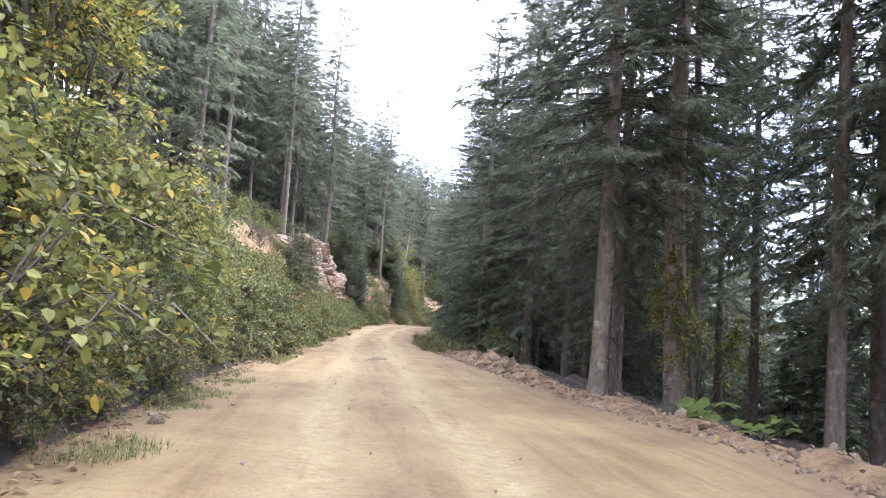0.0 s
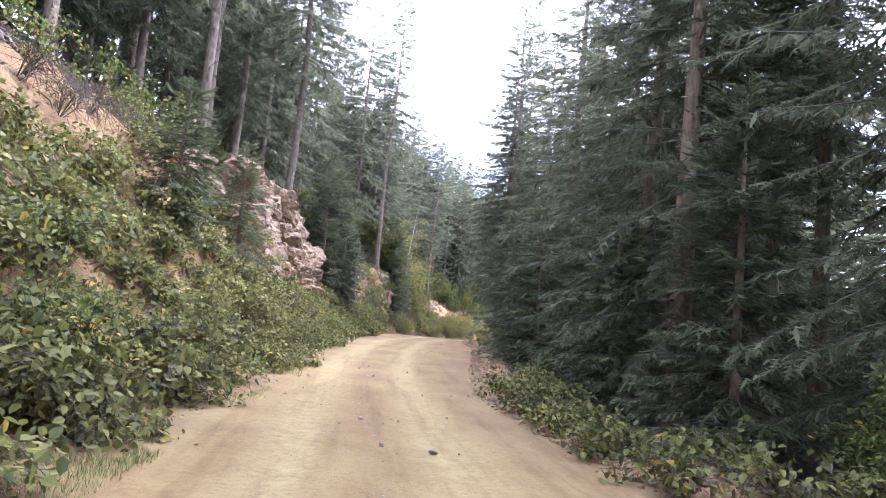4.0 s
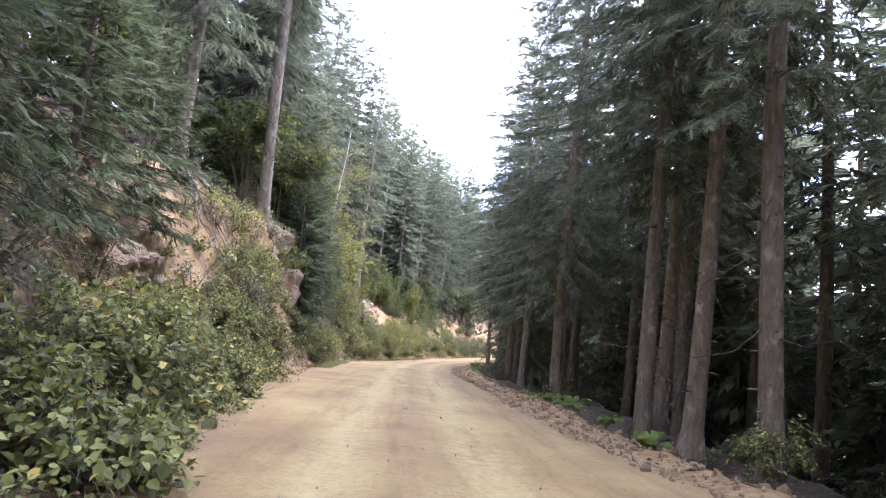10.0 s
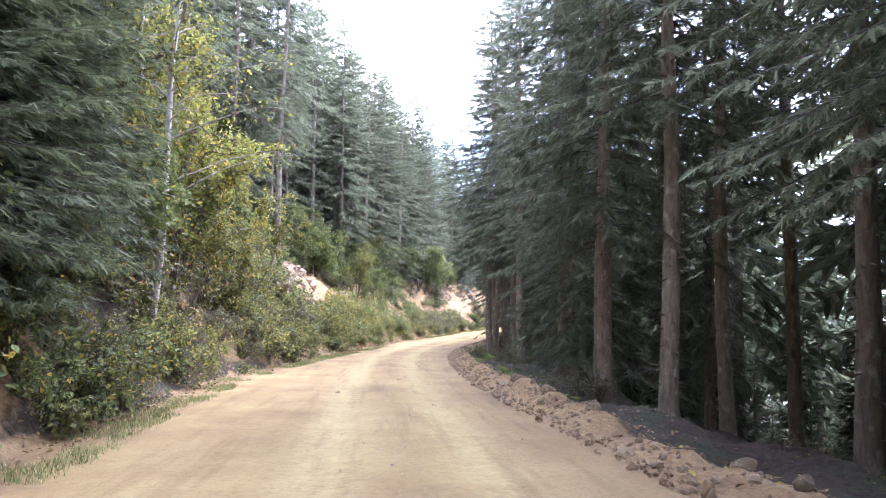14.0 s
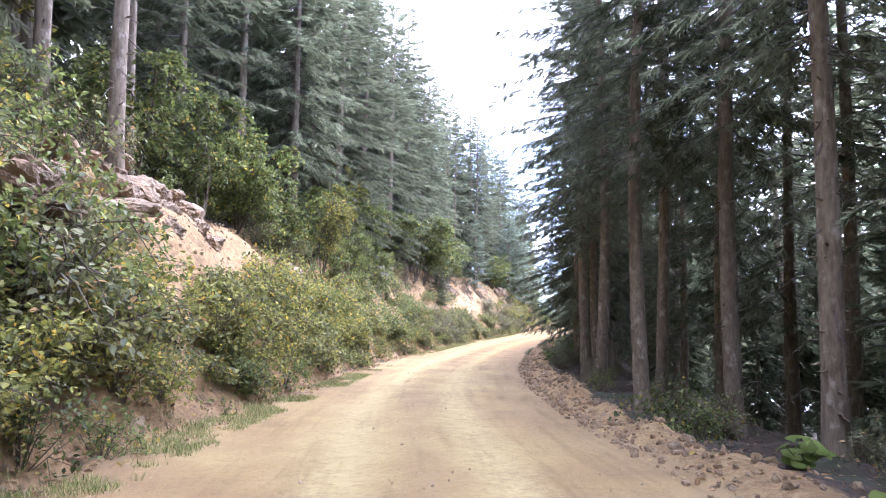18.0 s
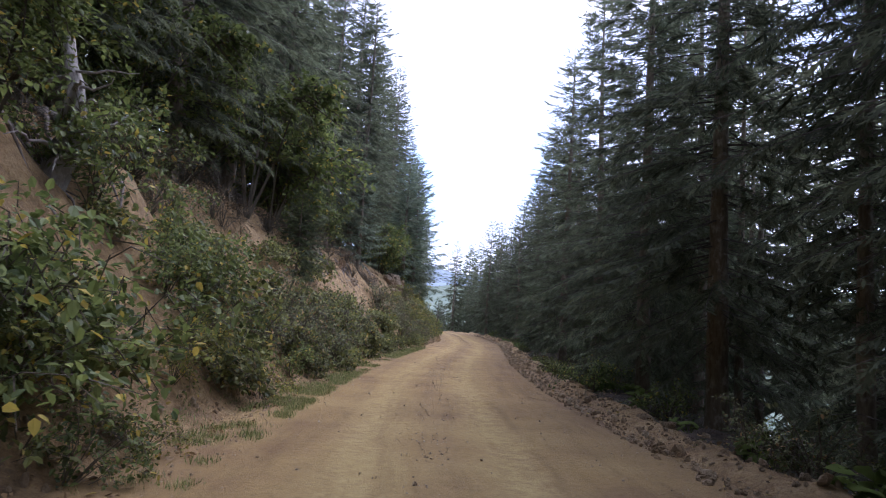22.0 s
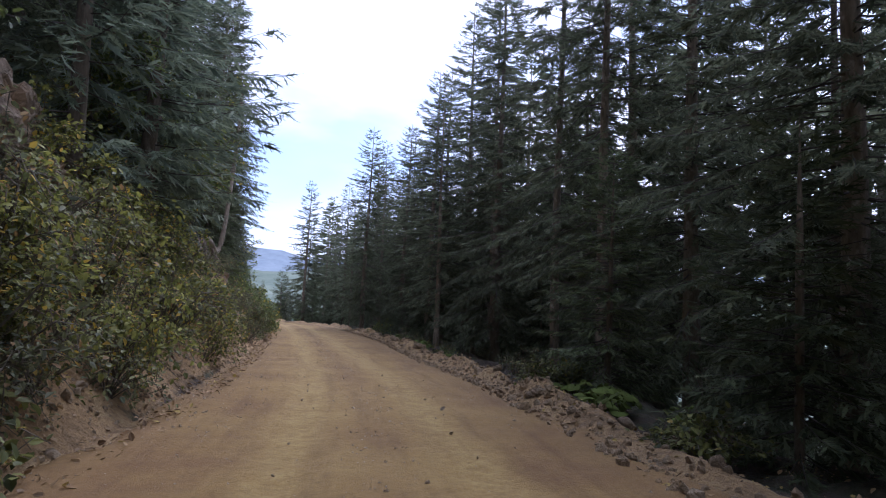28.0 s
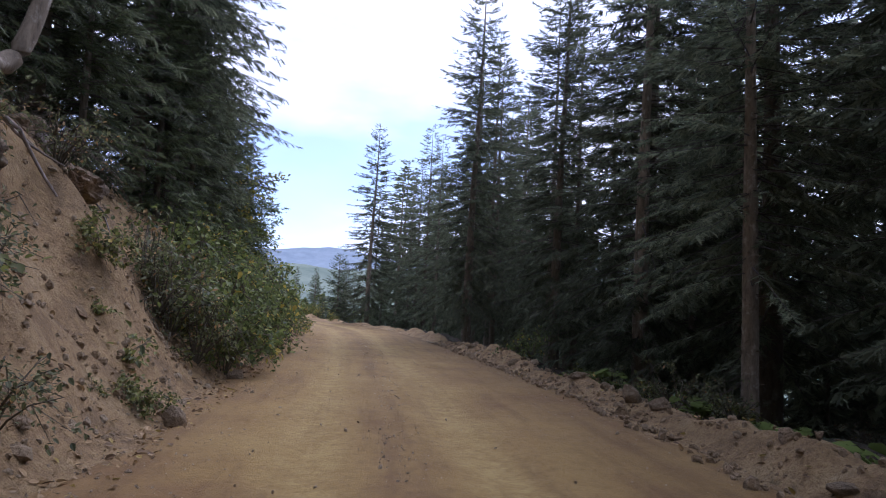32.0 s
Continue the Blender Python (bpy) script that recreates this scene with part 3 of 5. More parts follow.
# ---- conifers ----
def conifer(name, label, seed, height, crown_base, reach, girth, whorl, per_whorl, sprig, teeth, needle_mat, dead=True, full=0.85, droop=0.5, gap=0.25):
    """A spruce at the origin: tapered trunk with dead stubs, and a crown of drooping branches set with needle sprays."""
    rng = np.random.default_rng(seed)
    root = new(name)
    root.empty_display_size = 0.3
    lean = rng.normal(size=2) * 0.006
    zs = np.r_[-0.6, 0.0, 0.35, 1.0, np.linspace(2.5, height, 9)]
    flare = np.r_[1.5, 1.35, 1.1, 1.0, np.linspace(0.95, 0.06, 9)]
    bend = rng.normal(size=2) * 0.06
    P = np.stack([lean[0] * zs + bend[0] * np.sin(zs * 0.35), lean[1] * zs + bend[1] * np.sin(zs * 0.3), zs], -1)
    heap, wood = Heap(), Heap()
    heap.add(*tube(P, girth * flare, 10, rng, 0.05))
    axis = lambda z: np.stack([np.interp(z, zs, P[:, 0]), np.interp(z, zs, P[:, 1]), z], -1)
    for _ in range(70 if dead else 0):
        z, a = rng.uniform(0.5, min(height * 0.5, 10)), rng.uniform(0, 2 * np.pi)
        r0 = girth * float(np.interp(z, zs, flare))
        o = axis(np.array([z, z]))
        peg = np.array([r0 * 0.8, r0 + rng.uniform(0.03, 0.16)])
        o += np.stack([np.cos(a) * peg, np.sin(a) * peg, np.array([0, rng.uniform(-0.04, 0.02)])], -1)
        heap.add(*tube(o, np.array([0.024, 0.011]), 5))
    if dead:
        for _ in range(int(crown_base * 3.2) if crown_base > 2.5 else 3):
            z = rng.uniform(1.0, crown_base + 1.5)
            a = rng.uniform(0, 2 * np.pi)
            L = rng.uniform(0.4, 1.0) * rng.uniform(0.8, 2.6)
            u = np.linspace(0, 1, 4)
            c = axis(np.full(4, z))
            c[:, 0] += np.cos(a) * u * L
            c[:, 1] += np.sin(a) * u * L
            c[:, 2] += (-0.3 * u + 0.12 * np.sin(u * 5 + a)) * L
            wood.add(*tube(c, 0.014 * (1 - 0.8 * u), 3))
    # branches
    z = np.arange(crown_base, height - 0.15, whorl)
    z = np.repeat(z, per_whorl) + rng.uniform(-0.5, 0.5, len(z) * per_whorl) * whorl
    z = z[rng.uniform(size=len(z)) < full]
    v = np.clip((z - crown_base) / (height - crown_base), 0, 1)
    L = reach * (1 - v) ** 0.75 * rng.uniform(0.55, 1.12, len(z)) * np.clip(0.55 + 2.2 * v, 0, 1) + 0.22
    a = rng.uniform(0, 2 * np.pi, len(z))
    lift = -0.28 + 0.75 * v + rng.normal(size=len(z)) * 0.08
    out = np.stack([np.cos(a), np.sin(a), np.zeros_like(a)], -1)
    org = axis(z)

    def along(u, idx):
        q = L[idx][:, None]
        uu = u[:, None]
        p = org[idx] + out[idx] * q * uu
        p[:, 2] += (q[:, 0] * (lift[idx] * u - droop * (1 - 0.6 * v[idx]) * u * u * 0.7 + 0.22 * u ** 3))
        return p
    for i in range(len(z)):
        if L[i] > 0.9 and dead is not None:
            u = np.linspace(0, 1, 4)
            wood.add(*tube(along(u, np.full(4, i)), (0.006 + 0.005 * L[i]) * (1 - 0.85 * u), 3))
    stem = part("trunk", heap.mesh("trunk", M_BARK, True), root, "straight grey-brown trunk")
    if wood.n:
        tagged(part("branchwork", wood.mesh("branchwork", M_BRANCH, True), stem, "thin dry side branches"), kind="stuff")
    n = np.maximum((L / gap * 2).astype(int), 3)
    idx = np.repeat(np.arange(len(z)), n)
    u = rng.uniform(0.12, 1.0, len(idx)) ** 0.8
    base = along(u, idx)
    tang = norm(along(np.minimum(u + 0.05, 1.05), idx) - along(np.maximum(u - 0.05, 0), idx))
    lat = norm(np.cross(tang, np.array([[0, 0, 1.0]])))
    sgn = rng.choice([-1.0, 1.0], len(idx))[:, None]
    way = norm(tang * rng.uniform(0.4, 1.1, (len(idx), 1)) + lat * sgn * rng.uniform(0.3, 1.0, (len(idx), 1)) + np.array([[0, 0, -1.0]]) * rng.uniform(0.0, 0.8, (len(idx), 1)) * (1.15 - v[idx])[:, None])
    ln = sprig * rng.uniform(0.6, 1.3, len(idx)) * (1.15 - 0.55 * u) * np.clip(0.65 + L[idx] / reach, 0, 1)
    side = norm(np.cross(way, norm(rng.normal(size=way.shape) * 0.5 + np.array([[0, 0, 1.0]]))))
    V, F = sprays(base, way, side, ln, ln * (0.075 if teeth > 2 else 0.115 if teeth else 0.16), teeth)
    # the leader
    part("crown", mesh_of("crown", V, F, [needle_mat]), root, "drooping dark green needle branches")
    tagged(root, label, "tree")
    return root


def place(ob, s, d, turn=0.0, size=1.0, tilt=(0, 0), lift=0.0, tall=None):
    m = pose(*spot(s, d, lift), tilt[0], tilt[1], turn) @ Matrix.Diagonal((size, size, tall or size, 1))
    return m


def scaled_copy(ob, m, group="", label=""):
    c = copy_thing(ob, m)
    c.matrix_basis = m
    if group or label:
        tagged(c, label, "", group)
    return c


rng = np.random.default_rng(11)
BARE = [conifer("spruce", "tall spruce with bare lower trunk on the slope", 20 + k, h, cb, r, g, 0.42, 6, 0.40, 8, M_SPRUCE, True, 0.85, 0.55, 0.12)
        for k, (h, cb, r, g) in enumerate([(21, 4.2, 4.1, 0.17), (23, 6.0, 4.0, 0.175), (19, 3.2, 4.2, 0.155)])]
FULL = [conifer("spruce", "spruce with dense branches almost to the ground", 40 + k, h, cb, r, g, 0.42, 8, 0.43, 7, M_SPRUCE, True, 0.93, 0.6, 0.122)
        for k, (h, cb, r, g) in enumerate([(17, 1.4, 3.7, 0.2), (14, 1.0, 3.1, 0.17), (18.5, 2.0, 3.9, 0.22)])]
FAR = [conifer("spruce", "dark spruce deeper in the forest", 60 + k, h, cb, r, g, 0.6, 6, 0.98, 0, M_SPRUCE, None, 0.92, 0.55, 0.25)
       for k, (h, cb, r, g) in enumerate([(20, 3.5, 3.1, 0.2), (18, 1.6, 3.3, 0.19), (22, 6.0, 3.0, 0.22)])]
MID = [conifer("spruce", "spruce with thin lower branches in the forest", 70 + k, h, cb, r, g, 0.46, 7, 0.52, 6, M_SPRUCE, True, 0.93, 0.55, 0.185)
       for k, (h, cb, r, g) in enumerate([(20, 3.6, 3.2, 0.165), (18, 2.0, 3.4, 0.16), (22, 6.5, 3.1, 0.175)])]
YOUNG = [conifer("young_spruce", "young spruce growing on the roadside bank", 80 + k, h, cb, r, g, 0.2, 9, 0.34, 5, M_SPRUCE_YOUNG, False, 0.95, 0.35, 0.12)
         for k, (h, cb, r, g) in enumerate([(2.2, 0.12, 0.85, 0.03), (4.2, 0.25, 1.45, 0.05), (6.5, 0.4, 2.0, 0.08)])]
PINE = conifer("pine", "bushy young pine with soft blue-green needles on the bank", 95, 9.0, 0.8, 2.6, 0.13, 0.32, 6, 0.5, 5, M_PINE, False, 0.95, 0.1, 0.13)
used = []


def stand(kind, s, d, size=1.0, group="", label="", lift=-0.05, tilt=(0, 0), tall=None, turn=None):
    """Plants a copy of a kind on the ground."""
    used.append((s, d))
    return scaled_copy(kind, place(kind, s, d, float(rng.uniform(0, 360)) if turn is None else turn, size, tilt, lift, tall), group, label)


# spruces that stand nearest the road on the downhill side
for s, d, k in [(18.4, 9.4, 1), (13.3, 11.2, 2), (25.5, 8.1, 0), (62.1, 5.3, 1), (65.2, 5.55, 1), (74.4, 9.0, 1), (59.1, 6.9, 2), (66.2, 5.0, 1), (68.6, 6.2, 1), (74.3, 5.0, 0),
                (78.4, 8.6, 1), (85.6, 5.7, 1), (88.2, 5.4, 0), (90.6, 6.1, 1), (82.6, 7.4, 1), (104.2, 6.4, 1), (107.5, 6.45, 1), (177.8, 7.0, 0), (183, 7.9, 0), (196.6, 9.7, 1), (119.0, 5.55, 1), (125.3, 7.1, 2), (129.7, 6.3, 0), (145.2, 9.1, 1), (109.5, 5.3, 1),
                (113.1, 6.7, 1), (121.2, 6.2, 1), (116.0, 5.6, 1), (79.5, 6.4, 0), (72, 8.0, 1), (96, 6.4, 0), (53.6, 7.7, 0)]:
    stand(BARE[k] if d < 6.8 or s > 170 or s < 30 else MID[(0, 2, 0)[k]], s, d, rng.uniform(0.94, 1.04), "roadside spruces")
for s, d, k, z in [(14.6, 5.35, 0, 1.22), (14.9, 7.4, 1, 1.5)]:
    stand(BARE[k], s, d, z, "roadside spruces", "thick old spruce with bare trunk behind the rubble edge", tall=1.05)
stand(BARE[0], 196.5, 6.65, 0.9, "roadside spruces", tall=0.72)
stand(BARE[1], 50.7, -4.9, 0.9, "spruces above the bank", "spruce rooted on top of the rock outcrop", lift=2.5)
for s, d, k in [(34, 6.2, 0), (38, 7.0, 2), (43, 8.0, 0), (48, 8.5, 2), (29, 7.4, 2), (23, 9.5, 2), (93.5, 7.0, 2), (99, 7.6, 0), (125, 5.8, 2), (128, 7.4, 0), (136, 6.4, 2), (141, 6.2, 0), (147.4, 7.8, 2), (152.7, 6.8, 2), (158.9, 6.0, 0),
                (164, 7.2, 2), (170, 7.0, 0), (189, 7.6, 0), (203, 7.6, 0), (208, 6.8, 2), (214.1, 4.9, 2), (217, 6.8, 2), (220, 7.4, 2), (224.5, 8.0, 0), (229, 9.6, 2), (234, 11.5, 0), (238.2, 5.0, 0)]:
    stand(FULL[k] if s < 216 or s > 238 else MID[1], s, d, rng.uniform(0.98, 1.08) * (0.83 if 206 < s < 220 else 1.0), "roadside spruces")

for s, d, k in [(194, -8.6, 2), (199, -6.6, 2), (203.5, -6.0, 2), (208, -6.0, 2), (212.5, -6.8, 2), (205, -10, 2), (210, -11, 2), (216, -8.5, 0)]:
    stand(FULL[k], s, d, rng.uniform(0.95, 1.1), "spruces above the bank")
for s, d, k in [(80.5, -6.9, 2), (84.5, -7.6, 0), (90, -7.8, 2), (95, -9.0, 0), (125, -7.6, 2), (129.5, -6.9, 0), (134, -7.0, 2), (138.5, -6.8, 0), (143.5, -7.2, 2), (149, -7.6, 0), (168, -8.4, 2), (176, 8.4, 0), (181, 9.6, 2), (199.5, 9.0, 2), (205.5, 9.0, 2)]:
    stand(FULL[k], s, d, rng.uniform(1.05, 1.2), "spruces above the bank" if d < 0 else "roadside spruces")
# spruces above the cut bank
for s, d, k in [(36.6, -9.8, 1), (44.2, -6.3, 1), (47.5, -7.4, 1), (109.7, -6.4, 1), (109.9, -8.3, 1), (40, -9.0, 1), (33, -8.4, 1), (70.6, -6.2, 0), (75.9, -5.1, 1), (63, -8.0, 0), (100, -8.0, 1), (107, -9.4, 1), (113, -8, 1), (123.0, -6.6, 0), (121, -8.1, 1), (127, -7.4, 0), (135, -8, 0),
                (142, -8.2, 0), (151, -7.8, 0), (160, -8.0, 2), (166, -7.2, 0), (197, -7.2, 0), (201, -8.8, 1), (206, -5.8, 0), (26, -9.5, 2), (18, -9, 0), (10, -10, 2), (30, -12, 0), (45, -9, 0), (52, -8, 0), (57, -8.4, 2), (81, -7.6, 2), (86, -8.4, 2), (92, -9, 0), (117, -8.6, 2), (131, -8.6, 2), (146, -9, 2), (155, -8.8, 2), (172, -8.6, 2), (178, -8.4, 2), (186, -8.8, 2)]:
    stand(MID[(0, 2, 1)[k]], s, d, rng.uniform(0.95, 1.15), "spruces above the bank")


def spots(count, s0, s1, d0, d1, gap):
    out = []
    for _ in range(count * 14):
        if len(out) >= count:
            break
        s, d = float(rng.uniform(s0, s1)), float(rng.uniform(d0, d1))
        if all((s - a) ** 2 + (d - c) ** 2 >= gap * gap for a, c in used):
            used.append((s, d))
            out.append((s, d))
    return out


def scatter(kinds, count, s0, s1, d0, d1, gap, group, sizes=(0.85, 1.15)):
    for s, d in spots(count, s0, s1, d0, d1, gap):
        used.pop()
        stand(kinds[int(rng.integers(len(kinds)))], s, d, float(rng.uniform(*sizes)), group)


scatter(MID[:1], 12, -6, 36, 10, 17, 2.8, "downhill forest")
scatter(MID[::2], 12, -4, 36, 7.5, 12, 2.0, "downhill forest")
scatter(MID[::2], 22, -8, 98, 6.8, 10.5, 2.5, "downhill forest")
scatter(MID[::2], 12, 98, 135, 7.4, 10.5, 2.8, "downhill forest")
scatter(MID[1:2], 5, 148, 172, 7.6, 11.5, 2.2, "downhill forest", (0.85, 1.0))
scatter(MID[1:2], 26, 135, 245, 8, 12, 2.8, "downhill forest", (0.85, 1.0))
scatter(MID[:2], 46, -6, 212, -11, -7.2, 2.8, "uphill forest")
scatter(MID[1:], 20, 24, 74, -17, -9, 2.6, "uphill forest")
for s, d, k, z in [(47.5, 5.0, 2, 0.9), (79.6, -4.3, 2, 0.9), (81.0, -4.6, 2, 1.1), (84.6, -5.0, 2, 1.1), (38.5, -4.4, 0, 1.0), (36, -3.8, 1, 0.8), (41, -3.6, 2, 0.6), (31, 5.6, 2, 0.9), (45, 5.7, 2, 0.95), (50, 6.3, 1, 1.2), (55.6, -4.3, 2, 0.9), (54.6, -3.9, 1, 0.9), (57.6, -4.8, 2, 1.1), (59, -4.2, 2, 1.1), (63, -4.8, 2, 0.9), (82.8, -5.4, 2, 1.3), (83, -5.2, 2, 1.2), (86, -6, 2, 1.2),
                   (143.5, -4.6, 1, 0.7), (146.6, -5.2, 1, 0.7), (188, -3.4, 0, 0.6), (66, -5.0, 1, 1.0), (150, 6.6, 1, 1.0), (169, 5.4, 1, 1.1), (40, 6.2, 2, 1.0), (53, 5.8, 2, 0.8), (82.0, -4.6, 2, 1.0), (57, -3.4, 1, 1.0), (174, 5.2, 2, 0.8), (35, 5.2, 1, 1.0)]:
    stand(YOUNG[k], s, d, z)
for s, d, k, z in [(246, 5.6, 2, 1.0), (251, 8.5, 2, 0.8), (257, 9.0, 2, 0.9), (243, 8.4, 2, 0.8), (199, -5.6, 2, 0.9), (203.5, -5.4, 2, 1.0), (207.5, -5.6, 2, 1.1), (211, -5.4, 2, 1.0), (214.5, -5.0, 2, 1.0), (196, -6.6, 2, 1.0)]:
    stand(YOUNG[k], s, d, z)
for s, d, z in [(247.5, 7.0, 0.42), (253, 6.6, 0.40), (258.5, 7.6, 0.42), (264, 6.0, 0.45), (251, 10.0, 0.5)]:
    stand(FULL[1], s, d, z, "young spruces at the bend", "small dense spruce at the far bend of the road")
stand(PINE, 175.4, -5.2, 1.25)
stand(PINE, 178.4, -4.6, 1.35)
stand(PINE, 181.0, -4.9, 1.1)
stand(PINE, 163, -6.6, 0.8)


def joined(name, where, label, category):
    """Plants that nobody could count, in one mesh; where: pairs of a kind and its pose."""
    mats, packs = [], {}
    VV, LL, SS, MM, nv, nl = [], [], [], [], 0, 0
    for kind, m in where:
        if kind.name not in packs:
            packs[kind.name] = []
            for ob in kind.children_recursive:
                me = ob.data
                co = np.empty(len(me.vertices) * 3)
                me.vertices.foreach_get("co", co)
                lo = np.empty(len(me.loops), np.int32)
                me.loops.foreach_get("vertex_index", lo)
                st = np.empty(len(me.polygons), np.int32)
                me.polygons.foreach_get("loop_start", st)
                for q in me.materials:
                    if q not in mats:
                        mats.append(q)
                own = np.empty(len(me.polygons), np.int32)
                me.polygons.foreach_get("material_index", own)
                packs[kind.name].append((co.reshape(-1, 3), lo, st, np.array([mats.index(q) for q in me.materials], np.int32)[own]))
        A = np.array(m)
        for co, lo, st, slot in packs[kind.name]:
            VV.append(co @ A[:3, :3].T + A[:3, 3])
            LL.append(lo + nv)
            SS.append(st + nl)
            MM.append(slot)
            nv += len(co)
            nl += len(lo)
    me = bpy.data.meshes.new(name)
    V, L, S0 = np.concatenate(VV), np.concatenate(LL), np.concatenate(SS)
    me.vertices.add(len(V))
    me.vertices.foreach_set("co", V.ravel())
    me.loops.add(len(L))
    me.loops.foreach_set("vertex_index", L.astype(np.int32))
    me.polygons.add(len(S0))
    me.polygons.foreach_set("loop_start", S0.astype(np.int32))
    for m in mats:
        me.materials.append(m)
    me.polygons.foreach_set("material_index", np.concatenate(MM))
    me.update(calc_edges=True)
    return tagged(new(name, me), label, category, kind="stuff")


where = spots(70, -14, 150, 19, 48, 4.0) + spots(30, 150, 262, 20, 40, 4.0) + spots(36, -8, 100, 10, 20, 3.4) + spots(14, 98, 135, 11, 20, 2.8) + spots(30, 98, 150, -20, -9.5, 2.6) + spots(22, 26, 75, -22, -10, 2.6) + spots(28, 54, 92, 11.5, 24, 2.4) + spots(33, 150, 224, 11, 22, 3.0) + spots(20, 224, 258, 13, 28, 3.4) + spots(150, -8, 214, -38, -10.5, 3.4)
joined("distant_forest", [(FAR[int(rng.integers(3))], place(None, s, d, float(rng.uniform(0, 360)), float(rng.uniform(0.85, 1.15)), lift=-0.2)) for s, d in where], "dense dark spruce forest further up and down the slope", "trees")
joined("forest_thicket", [(FAR[1], place(None, s, d, float(rng.uniform(0, 360)), float(rng.uniform(0.22, 0.4)), lift=-0.1)) for s, d in spots(66, -6, 95, 8.4, 18, 1.6) + spots(34, -4, 90, 10, 22, 1.6) + spots(34, 95, 135, 8.4, 18, 1.6) + spots(26, 135, 205, 8.4, 16, 1.8)], "low young spruces under the downhill forest", "trees")
for k in BARE + FULL + FAR + MID:
    k.matrix_basis = place(k, float(rng.uniform(205, 240)), float(rng.uniform(15, 24)))
for k in YOUNG + [PINE]:
    k.matrix_basis = place(k, float(rng.uniform(215, 230)), float(rng.uniform(-9, -5)))


# ---- broadleaf plants ----
def leaves(base, way, up, length, broad):
    """Folded pointed leaves, two quads each."""
    n = len(base)
    L = length[:, None]
    side = norm(np.cross(way, up))
    up = np.cross(side, way)
    w = L * broad
    V = np.stack([base, base + way * L * 0.28 + side * w * 0.5 + up * L * 0.07, base + way * L * 0.68 + side * w * 0.38 + up * L * 0.05,
                  base + way * L - up * L * 0.08, base + way * L * 0.68 - side * w * 0.38 + up * L * 0.05, base + way * L * 0.28 - side * w * 0.5 + up * L * 0.07], 1)
    i = (np.arange(n) * 6)[:, None]
    F = np.concatenate([i + np.array([[0, 1, 2, 3]]), i + np.array([[0, 3, 4, 5]])])
    return V.reshape(-1, 3), F


def bush(name, label, category, seed, height, radius, stems, count, leaf, broad, mat, arch=0.5, low=0.15, trunk=0.012, twigs=3):
    """A leafy shrub: arching stems with side twigs, leaves along them."""
    r = np.random.default_rng(seed)
    root = new(name)
    root.empty_display_size = 0.2
    heap = Heap()
    pts, tans = [], []
    for k in range(stems):
        a = r.uniform(0, 2 * np.pi)
        reach = radius * r.uniform(0.35, 1.0)
        top = height * r.uniform(0.6, 1.05) * (1 - 0.35 * (reach / radius) ** 2)
        u = np.linspace(0, 1, 7)
        c = np.stack([np.cos(a) * reach * u ** (1 + arch * 0.4), np.sin(a) * reach * u ** (1 + arch * 0.4), top * np.sin(u * (np.pi / 2 + arch * 0.7)) / max(np.sin(np.pi / 2), 0.1) - 0.12], -1)
        c[1:] += r.normal(size=(6, 3)) * 0.03 * height
        n0 = heap.n
        heap.add(*tube(c[::2], (trunk * height * (1 - 0.8 * u) + 0.002)[::2], 3))
        if n0:
            heap.F.append([n0, n0 + 1, 0])
        pts.append(c)
        for _ in range(twigs):
            q = r.uniform(0.25, 0.97)
            b0 = np.array([np.interp(q, u, c[:, m]) for m in range(3)])
            g = norm(r.normal(size=3) + np.array([np.cos(a), np.sin(a), 0.4]))
            tw = b0 + g * np.linspace(0, 1, 4)[:, None] * radius * r.uniform(0.25, 0.6)
            tw[:, 2] -= 0.25 * radius * np.linspace(0, 1, 4) ** 2
            fork = n0 + 3 * int(np.argmin(np.linalg.norm(c[::2] - b0, axis=1)))
            n1 = heap.n
            heap.add(*tube(tw[::3], 0.004 * height * np.linspace(1, 0.3, 2) + 0.0015, 3))
            heap.F.append([n1, n1 + 1, fork])
            pts.append(tw)
    if height > 0.5:
        part("branchwork", heap.mesh("branchwork", M_STEM), root)
    pick = r.integers(len(pts), size=count)
    u = r.uniform(low, 1, count) ** 0.8
    base = np.array([[np.interp(q, np.linspace(0, 1, len(pts[p])), pts[p][:, m]) for m in range(3)] for p, q in zip(pick, u)])
    base += np.clip(r.normal(size=base.shape), -1.6, 1.6) * np.array([0.08, 0.08, 0.06]) * min(radius, 1.5)
    base[:, 2] = np.maximum(base[:, 2], 0.02)
    out = base.copy()
    out[:, 2] = 0
    way = norm(norm(out) * 0.6 + r.normal(size=base.shape) * 0.7 + np.array([[0, 0, -0.15]]))
    up = norm(np.array([[0, 0, 1.0]]) + r.normal(size=base.shape) * 0.35)
    V, F = leaves(base, way, up, leaf * r.uniform(0.55, 1.3, count), broad)
    if height > 0.5:
        part("foliage", mesh_of("foliage", V, F, [mat]), root)
    else:
        rods, n = np.concatenate(heap.V), len(V)
        FF = F.tolist() + [[q + n for q in f] for f in heap.F]
        part("foliage", mesh_of("foliage", np.concatenate([V, rods]), FF, [mat, M_STEM], np.arange(len(FF)) >= len(F)), root)
    return tagged(root, label, category)


